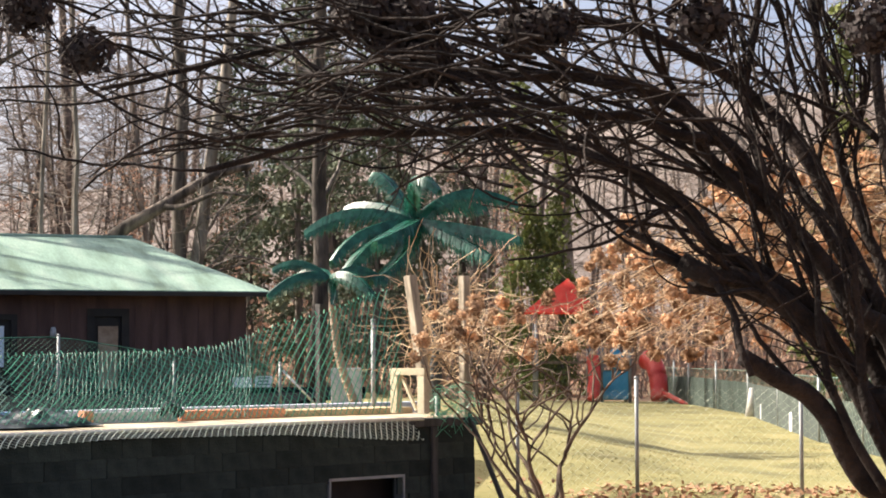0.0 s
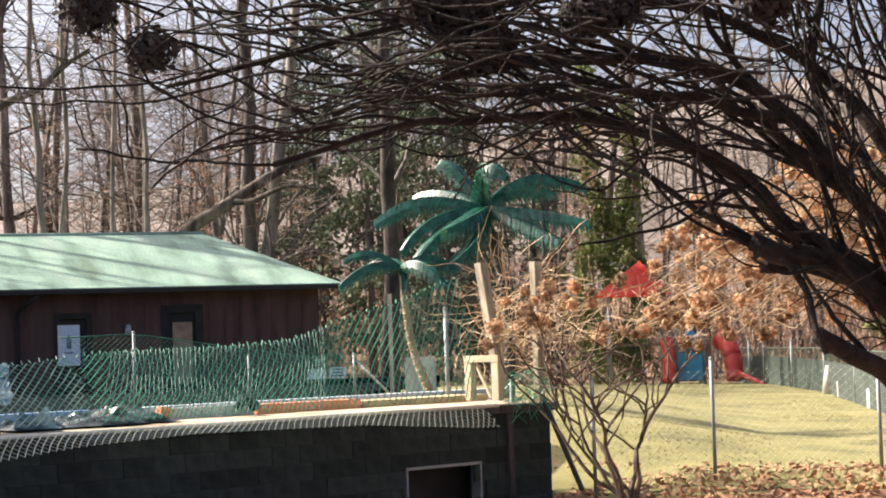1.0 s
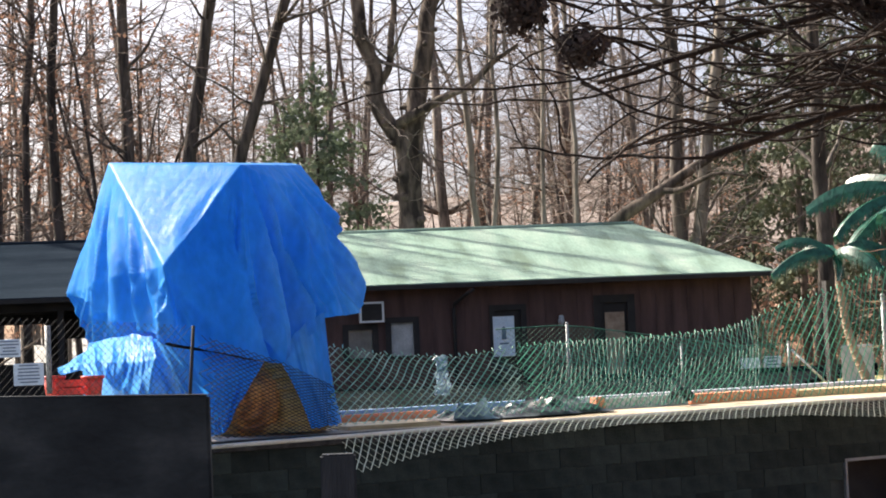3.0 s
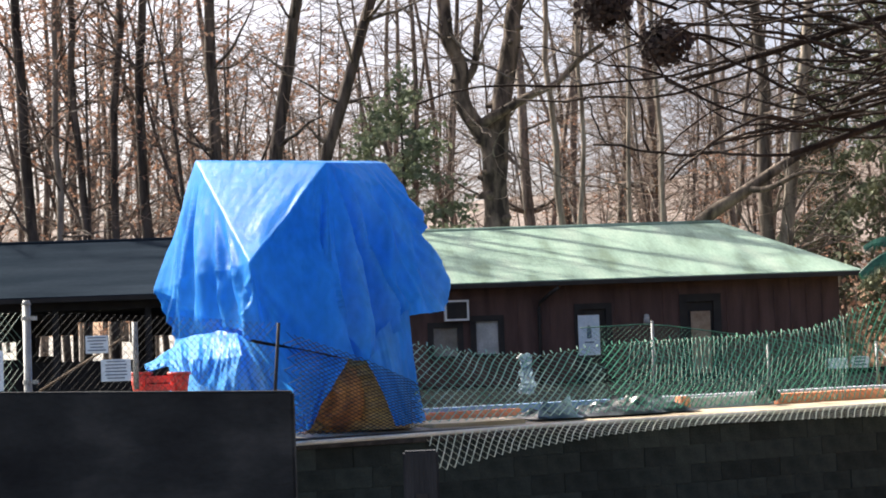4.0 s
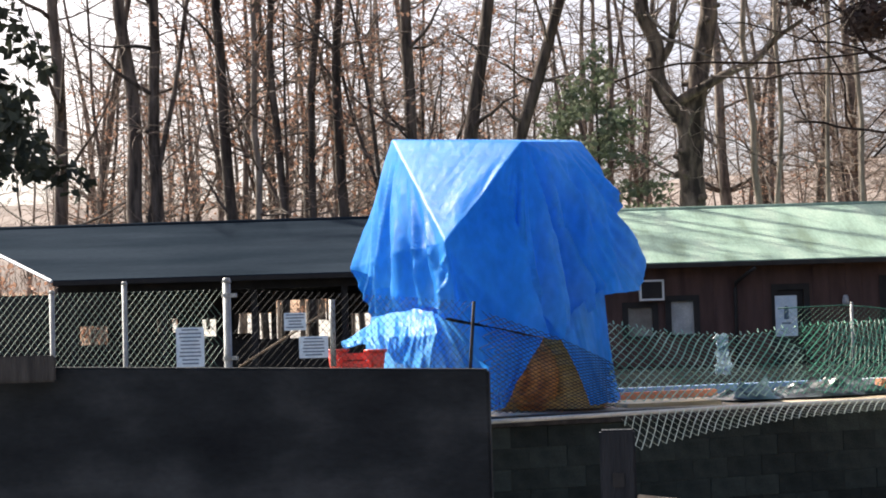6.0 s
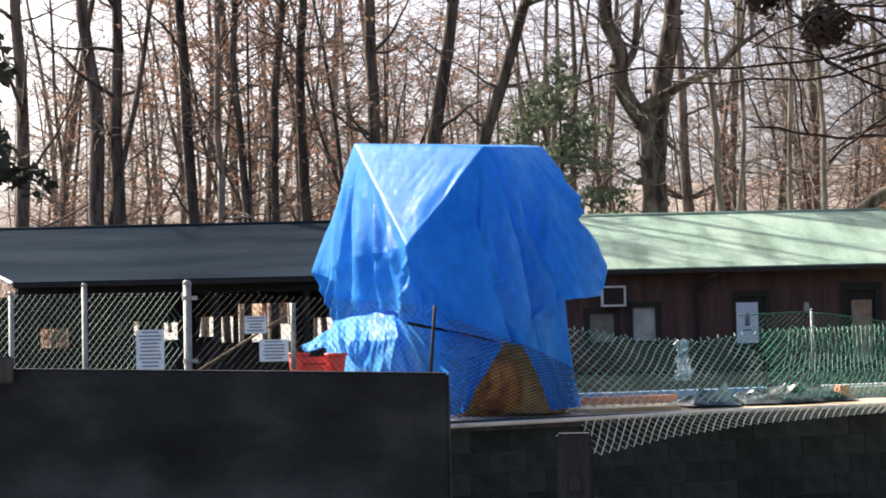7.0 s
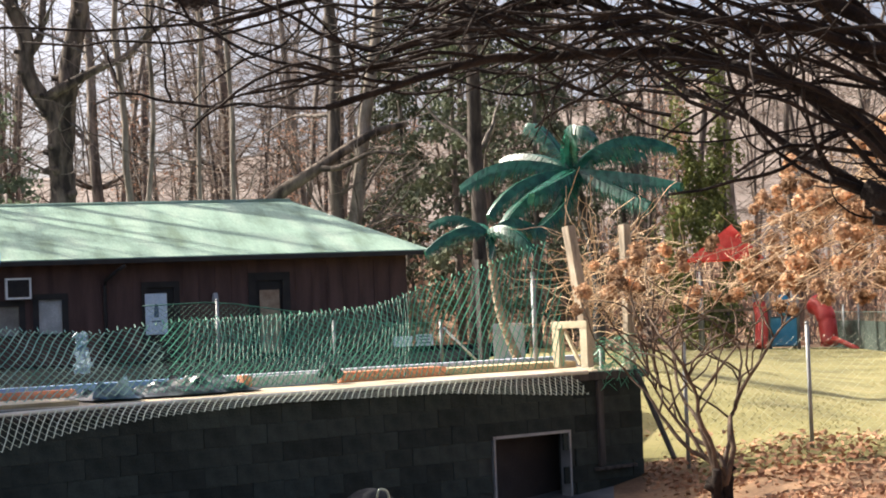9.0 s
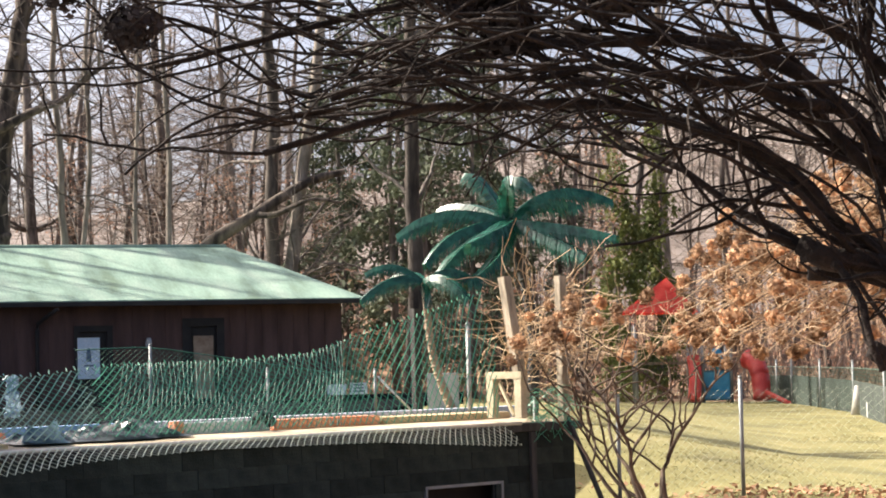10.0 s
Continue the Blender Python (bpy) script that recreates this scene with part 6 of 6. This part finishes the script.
KINDS = [tree_meshes(i, t, r, l, f, n, w) for i, (t, r, l, f, n, w) in enumerate([(20, 0.20, 0.02, False, 20, 150), (22, 0.26, -0.04, False, 22, 170), (18, 0.15, 0.05, False, 18, 140), (23, 0.30, 0.0, True, 26, 190), (19, 0.17, -0.02, True, 20, 150), (16, 0.10, 0.03, False, 16, 120), (14, 0.07, -0.03, False, 16, 110), (21, 0.22, 0.06, True, 24, 170)])]
LEAFY = [tree_meshes(50 + i, 15, 0.12, 0.0, True, 30, 150, 6) for i in range(2)]
BARE = "tall bare grey-brown tree of the wood"


def ground_at(x, y):
    return TERRACE if (x < -2.6 and 26 < y < 60 and x > -52) else land(x, y)


def set_tree(bearing, away, kind, scale=1.0, turn=0.0, label=BARE):
    p = spot(bearing, 0, away)
    return plant(kind, (p.x, p.y, ground_at(p.x, p.y)), label, turn, scale)


# the trees that stand out: bearing and rise low and high on the trunk, radius, bark
def tall_tree(b0, r0, b1, r1, rad, bark, label, seed, away=62.0):
    g = random.Random(seed)
    lo, hi = spot(b0, r0, away), spot(b1, r1, away)
    slope = (hi - lo) / (hi.z - lo.z)
    foot = lo - slope * (lo.z - ground_at(lo.x, lo.y) + 0.3)
    top = foot + slope * 21
    path = [foot.lerp(top, k / 16) - foot + 0.30 * noise.noise_vector(Vector((seed * 1.7, k * 0.42, 0))) for k in range(17)]
    ob = thing("bare_tree", foot, label, "tree", "bare trees of the wood")
    part("trunk", Shape().tube(path, rad * 1.12, rad * 0.45, 10).mesh("trunk", True), bark, ob)
    br, tw = Shape(), Shape()
    for _ in range(16):
        k = g.randint(3, 15)
        w = g.uniform(0, 2 * math.pi)
        p = wander(path[k], (math.cos(w), math.sin(w), g.uniform(0.1, 0.9)), g.uniform(1.6, 4.8), 8, 0.26, -0.03, g)
        br.tube(p, rad * g.uniform(0.18, 0.36), 0.014, 5)
        for _ in range(7):
            w = g.uniform(0, 2 * math.pi)
            tw.tube(wander(g.choice(p[2:]), (math.cos(w), math.sin(w), g.uniform(-0.3, 0.7)), g.uniform(0.7, 2.2), 4, 0.3, 0, g), 0.014, 0.006, 3, False)
    part("crown", crown_mesh(br, tw), TWIGS, ob, kind="stuff")


DARK, PALE = "tall dark bare tree at the edge of the wood", "tall pale sunlit bare tree at the edge of the wood"
for i, (b0, r0, b1, r1, rad, dark) in enumerate(((-31.74, 4.06, -32.1, 10.35, 0.26, 1), (-31.1, 4.04, -31.26, 10.34, 0.22, 1), (-31.3, 4.0, -29.97, 10.34, 0.10, 1), (-29.06, 4.0, -29.15, 10.33, 0.20, 1), (-28.15, 4.0, -28.26, 10.3, 0.12, 0), (-27.59, 3.95, -27.76, 10.3, 0.14, 1), (-26.61, 3.93, -26.42, 10.3, 0.14, 1), (-25.74, 3.9, -25.62, 10.28, 0.18, 1), (-23.68, 3.84, -23.63, 10.2, 0.23, 1), (-13.13, 3.44, -12.86, 9.8, 0.09, 0), (-21.87, 6.0, -21.06, 10.16, 0.25, 1), (-20.38, 5.96, -19.14, 10.1, 0.23, 1), (-7.68, 3.56, -7.68, 10.7, 0.23, 1), (-10.63, 3.6, -10.68, 10.7, 0.09, 0), (-11.6, 3.6, -11.5, 10.7, 0.08, 0), (-13.53, 3.65, -13.93, 10.7, 0.12, 0), (-7.06, 3.55, -6.13, 10.7, 0.22, 0), (-3.63, 3.47, -3.47, 10.6, 0.26, 1), (3.62, 3.28, 3.68, 10.4, 0.2, 0), (5.33, 3.23, 5.65, 10.3, 0.13, 1))):
    tall_tree(b0, r0, b1, r1, rad, DARKBARK if dark else PALEBARK, DARK if dark else PALE, 300 + i, 78.0 if b0 > 0 else 62.0)
set_tree(-33.9, 66, KINDS[1], 1.1, 20)
set_tree(2.6, 82, KINDS[0], 1.0, 20)
g = random.Random(12)
for i in range(285):
    bearing = g.uniform(-39, 17)
    away = 66 + 80 * g.random() ** 0.8 if bearing < 1.0 else 80 + 70 * g.random()
    set_tree(bearing, away, KINDS[g.choice((0, 1, 2, 2, 4, 5, 5, 5, 5, 6, 6, 6, 6, 6, 7))], g.uniform(0.8, 1.15), g.uniform(0, 360))
for bearing, away, sc in ((-27.5, 63, 0.8), (-24.6, 62, 0.9), (-26, 70, 0.9), (-22.6, 70, 0.8), (-30, 75, 0.9), (-8.5, 64, 0.5), (1.2, 68, 0.6), (-5.8, 70, 0.5), (-13, 75, 0.6), (-28.3, 66, 0.9), (-25.2, 65, 1.0), (-23.2, 64, 0.8), (-31, 70, 0.7), (-33, 68, 0.6), (-21, 72, 0.8), (-27, 80, 1.1)):
    p = spot(bearing, 0, away)
    plant(g.choice(LEAFY), (p.x, p.y, ground_at(p.x, p.y)), "slender tree holding russet leaves", g.uniform(0, 360), sc, "trees holding russet leaves", "leafy_tree")


def oak():
    """The forked old oak behind the pool house."""
    g = random.Random(8)
    base = spot(-15.52, 0, 60)
    base.z = ground_at(base.x, base.y) - 0.2
    ob = thing("old_oak", (0, 0, 0), "old forked oak with knobbly bark and a long side limb", "tree")
    wood, br, tw = Shape(), Shape(), Shape()

    def stem(pts, r0, r1):
        p = [q + 0.22 * noise.noise_vector(q * 0.8) for q in smooth_path([spot(*q) if isinstance(q, tuple) else q for q in pts], 8)]
        wood.tube(p, r0, r1, 10)
        for k in range(2, len(p), 3):
            d = Vector((g.uniform(-1, 1), g.uniform(-1, 0.2), g.uniform(-0.3, 0.6))).normalized()
            r = r0 + (r1 - r0) * k / len(p)
            wood.tube([p[k], p[k] + d * r * 1.6], r * 0.5, r * 0.25, 6)
        return p
    S = [stem([base, (-15.49, 3.8, 60), (-15.46, 5.2, 60), (-15.36, 6.8, 60), (-15.05, 8.6, 60), (-14.75, 10.0, 60), (-14.5, 13, 60)], 0.42, 0.22),
         stem([(-15.5, 4.8, 60), (-15.68, 6.1, 59.8), (-16.3, 7.2, 59.7), (-16.6, 8.8, 59.6), (-16.9, 10.5, 59.5), (-17.1, 14, 59)], 0.30, 0.18),
         stem([(-16.1, 6.4, 59.8), (-15.2, 7.2, 59.4), (-14.3, 7.6, 59.2), (-13.5, 7.9, 59), (-12.8, 8.6, 59), (-12.2, 9.0, 59)], 0.17, 0.05),
         stem([(-16.4, 7.8, 59.7), (-15.9, 9.0, 59.5), (-15.8, 11, 59.5)], 0.14, 0.08)]
    for _ in range(34):
        p = g.choice(S)
        k = g.randint(len(p) // 3, len(p) - 1)
        w = wander(p[k], (g.uniform(-1, 1), g.uniform(-0.6, 0.6), g.uniform(-0.1, 0.9)), g.uniform(1.2, 3.2), 7, 0.25, 0, g)
        br.tube(w, 0.05, 0.014, 5)
        for _ in range(7):
            q = wander(g.choice(w[1:]), (g.uniform(-1, 1), g.uniform(-0.6, 0.6), g.uniform(-0.4, 0.8)), g.uniform(0.5, 1.6), 4, 0.3, 0, g)
            tw.tube(q, 0.013, 0.006, 3, False)
    part("trunk", wood.mesh("trunk", True), OAKBARK, ob)
    part("crown", crown_mesh(br, tw), TWIGS, ob, kind="stuff")


oak()


def conifer_meshes(seed, tall, spread, density, drop, low=0.1):
    g = random.Random(seed)
    trunk, lf = Shape(), Shape()
    path = wander((0, 0, -0.2), (0, 0, 1), tall, 8, 0.02, 0, g)
    trunk.tube(path, tall * 0.011, 0.02, 7)
    z = tall * low
    while z < tall:
        k = z / tall
        for _ in range(g.randint(2, 4)):
            w = g.uniform(0, 2 * math.pi)
            L = spread * (1 - k) ** 0.7 * g.uniform(0.5, 1.1) + 0.2
            b = wander((0, 0, z), (math.cos(w), math.sin(w), g.uniform(0.0, 0.35) - drop), L, 6, 0.12, drop * 0.4, g)
            lf.tube(b, 0.02, 0.006, 3)
            for i in range(int(L * density)):
                q = g.choice(b[1:]) + Vector((g.uniform(-0.25, 0.25), g.uniform(-0.25, 0.25), g.uniform(-0.3, 0.12)))
                d = Vector((g.uniform(-1, 1), g.uniform(-1, 1), g.uniform(-1.0, 0.5) - drop)).normalized() * g.uniform(0.12, 0.32)
                e = d.cross(Vector((g.uniform(-1, 1), g.uniform(-1, 1), g.uniform(-1, 1)))).normalized() * 0.045
                lf.quad(q - e, q + d * 0.5 - e * 1.6, q + d, q + d * 0.5 + e * 1.6)
        z += tall * 0.035 * g.uniform(0.6, 1.4)
    return trunk.mesh("trunk", True), lf.mesh("needles")


def conifer(meshes, bearing, away, scale, mat, label, turn=0):
    p = spot(bearing, 0, away)
    ob = thing("conifer", (p.x, p.y, ground_at(p.x, p.y)), label, "tree", turn=turn)
    ob.scale = (scale, scale, scale)
    part("trunk", meshes[0], BARK, ob)
    part("needles", meshes[1], mat, ob, kind="stuff")


thin = conifer_meshes(1, 10, 3.2, 38, 0.05)
thick = conifer_meshes(2, 16, 3.0, 45, 0.25)
hang = conifer_meshes(3, 14, 2.6, 45, 0.5)
conifer(thin, -18.1, 61, 1.0, YOUNGPINE, "thin young pine behind the pool house")
conifer(thin, -19.0, 66, 1.0, YOUNGPINE, "thin young pine behind the pool house", 100)
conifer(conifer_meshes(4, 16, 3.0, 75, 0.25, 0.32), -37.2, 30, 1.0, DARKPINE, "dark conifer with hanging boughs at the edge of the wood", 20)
conifer(thick, -4.2, 66, 0.95, PINE, "dark conifer behind the palms", 50)
conifer(thick, -2.0, 64, 0.8, PINE, "dark conifer behind the palms", 250)
conifer(thick, -5.6, 69, 0.85, PINE, "dark conifer behind the palms", 130)
for b, away, sc, turn in ((-6.4, 76, 0.8, 70), (-1.3, 74, 0.85, 200), (0.5, 78, 0.8, 310), (-3.2, 80, 1.0, 15)):
    conifer(thick, b, away, sc, PINE, "dark conifer behind the palms", turn)
hang2 = (hang[0].copy(), hang[1].copy())
conifer(hang2, 2.3, 70, 0.85, YEWGREEN, "yellow-green conifer with hanging sprays behind the lawn", 10)
conifer(hang2, 3.4, 72, 0.8, YEWGREEN, "yellow-green conifer with hanging sprays behind the lawn", 190)
conifer(hang2, 11.6, 60, 0.9, YEWGREEN, "yellow-green conifer with hanging sprays behind the lawn", 80)
conifer(hang2, 14.0, 58, 1.0, YEWGREEN, "yellow-green conifer with hanging sprays behind the lawn", 130)

# a pale dead trunk that leans among the trees
s = Shape().tube(smooth_path([spot(-10.2, 2.6, 61), spot(-9.6, 3.6, 61), spot(-8.2, 4.5, 61), spot(-6.7, 5.4, 61.5), spot(-5.6, 5.7, 62)], 6), 0.26, 0.1, 8)
s.tube(smooth_path([spot(-8.2, 4.5, 61), spot(-7.6, 4.5, 60.5), spot(-6.6, 4.9, 60), spot(-5.7, 4.8, 60)], 5), 0.12, 0.04, 6)
dead = thing("dead_tree", (0, 0, 0), "leaning pale dead tree at the edge of the wood", "tree")
part("trunk", s.mesh("trunk", True), OAKBARK, dead)

# undergrowth of thin brown stems along the wood's edge
g = random.Random(31)
s = Shape()
for i in range(5200):
    bearing, away = g.uniform(-38, 17), g.uniform(62, 110)
    if bearing > 0.5:
        away = g.uniform(72, 110)
    p = spot(bearing, 0, away)
    if brightened_ground(p.x, p.y):
        continue
    p.z = ground_at(p.x, p.y)
    s.tube(wander(p, (g.uniform(-0.5, 0.5), g.uniform(-0.5, 0.5), 1), g.uniform(1.5, 5.5), 4, 0.2, 0, g), 0.02, 0.007, 3, False)
tagged(part("undergrowth", s.mesh("undergrowth"), TWIGS), "undergrowth of thin bare brown stems under the wood", "undergrowth", kind="stuff")
s = Shape()
for i in range(17000):
    bearing, away = g.uniform(-38, 17), g.uniform(62, 100)
    if bearing > 0.5:
        away = g.uniform(72, 110)
    p = spot(bearing, 0, away)
    high = 4.2 * g.random() ** 1.8
    if brightened_ground(p.x, p.y) and high < 2.2:
        continue
    p.z = ground_at(p.x, p.y) + high
    a, b = Vector((g.gauss(0, 1), g.gauss(0, 1), g.gauss(0, 1))).normalized() * 0.13, Vector((g.gauss(0, 1), g.gauss(0, 1), g.gauss(0, 1))).normalized() * 0.09
    s.quad(p - a, p - b, p + a, p + b)
tagged(part("russet_leaves", s.mesh("russet_leaves"), LEAFBROWN), "russet leaves on the undergrowth of the wood", "leaves", kind="stuff")

# far wooded hill
s = Shape()


def ridge(u, v):
    bearing = radians(-60 + 110 * u)
    high = lerp_table(-60 + 110 * u, [(-60, 32), (-25, 33), (-14, 35), (-6, 42), (2, 52), (10, 62), (50, 66)])
    away = 260 + 240 * v
    return (away * math.sin(bearing), away * math.cos(bearing), 4 + high * math.sin(v * math.pi / 2) + 2.5 * noise.noise(Vector((u * 30, v * 4, 0))) * v)


s.grid(120, 12, ridge)
tagged(part("backdrop", s.mesh("backdrop", True), FARWOODS), "far grey-violet wooded hill", "hill", kind="structure")

# leaf litter before the lawn
g = random.Random(9)
s = Shape()
for i in range(5200):
    bearing, away = g.uniform(0.9, 14), g.triangular(19.5, 26.5, 23.6)
    p = spot(bearing, 0, away)
    p.z = land(p.x, p.y) + g.uniform(0.01, 0.05)
    a, b = Vector((g.gauss(0, 1), g.gauss(0, 1), g.gauss(0, 0.5))).normalized() * 0.046, Vector((g.gauss(0, 1), g.gauss(0, 1), g.gauss(0, 0.5))).normalized() * 0.034
    s.quad(p - a, p - b, p + a, p + b)
tagged(part("fallen_leaves", s.mesh("fallen_leaves"), material("fallen_leaf", (0.26, 0.12, 0.06), (0.5, 0.29, 0.17), 0.9, 2, 20, 0.0)), "brown fallen leaves along the lawn fence", "leaves", kind="stuff")
# short dry grass
s = Shape()
for i in range(26000):
    bearing, away = g.uniform(0.8, 14), 24.5 + 37 * g.random() ** 1.2
    p = spot(bearing, 0, away)
    p.z = land(p.x, p.y) - 0.01
    d = Vector((g.uniform(-0.05, 0.05), g.uniform(-0.05, 0.05), g.uniform(0.012, 0.03)))
    e = Vector((0.006, 0, 0))
    b = len(s.V)
    s.V += [p - e, p + e, p + d]
    s.F.append((b, b + 1, b + 2))
tagged(part("grass", s.mesh("grass"), GRASS), "short dry yellow-green grass of the lawn", "grass", kind="stuff")

# ---- blocks of the wall ----
BLOCKS = [Shape().box((0.0007, 0, 0.0007), (wd - 0.0007, 0.03, 0.1993)).mesh("block", bevel=0.003) for wd in (0.4, 0.2)]
for bm_ in BLOCKS:
    bm_.materials.append(BLOCK)
g = random.Random(4)
for row in range(7):
    z = -0.22 + row * 0.2
    u = 0.0
    first = row % 2 == 1
    while u < 14.0:
        wd = 0.2 if first else 0.4
        first = False
        inside = OPEN0 - 0.05 < u + wd / 2 < OPEN1 + 0.05 and z < OPEN_TOP - 0.05
        if not inside:
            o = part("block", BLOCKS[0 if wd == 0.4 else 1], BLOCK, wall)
            o.location = (u, g.uniform(-0.004, 0.004) - 0.01, z)
        u += wd
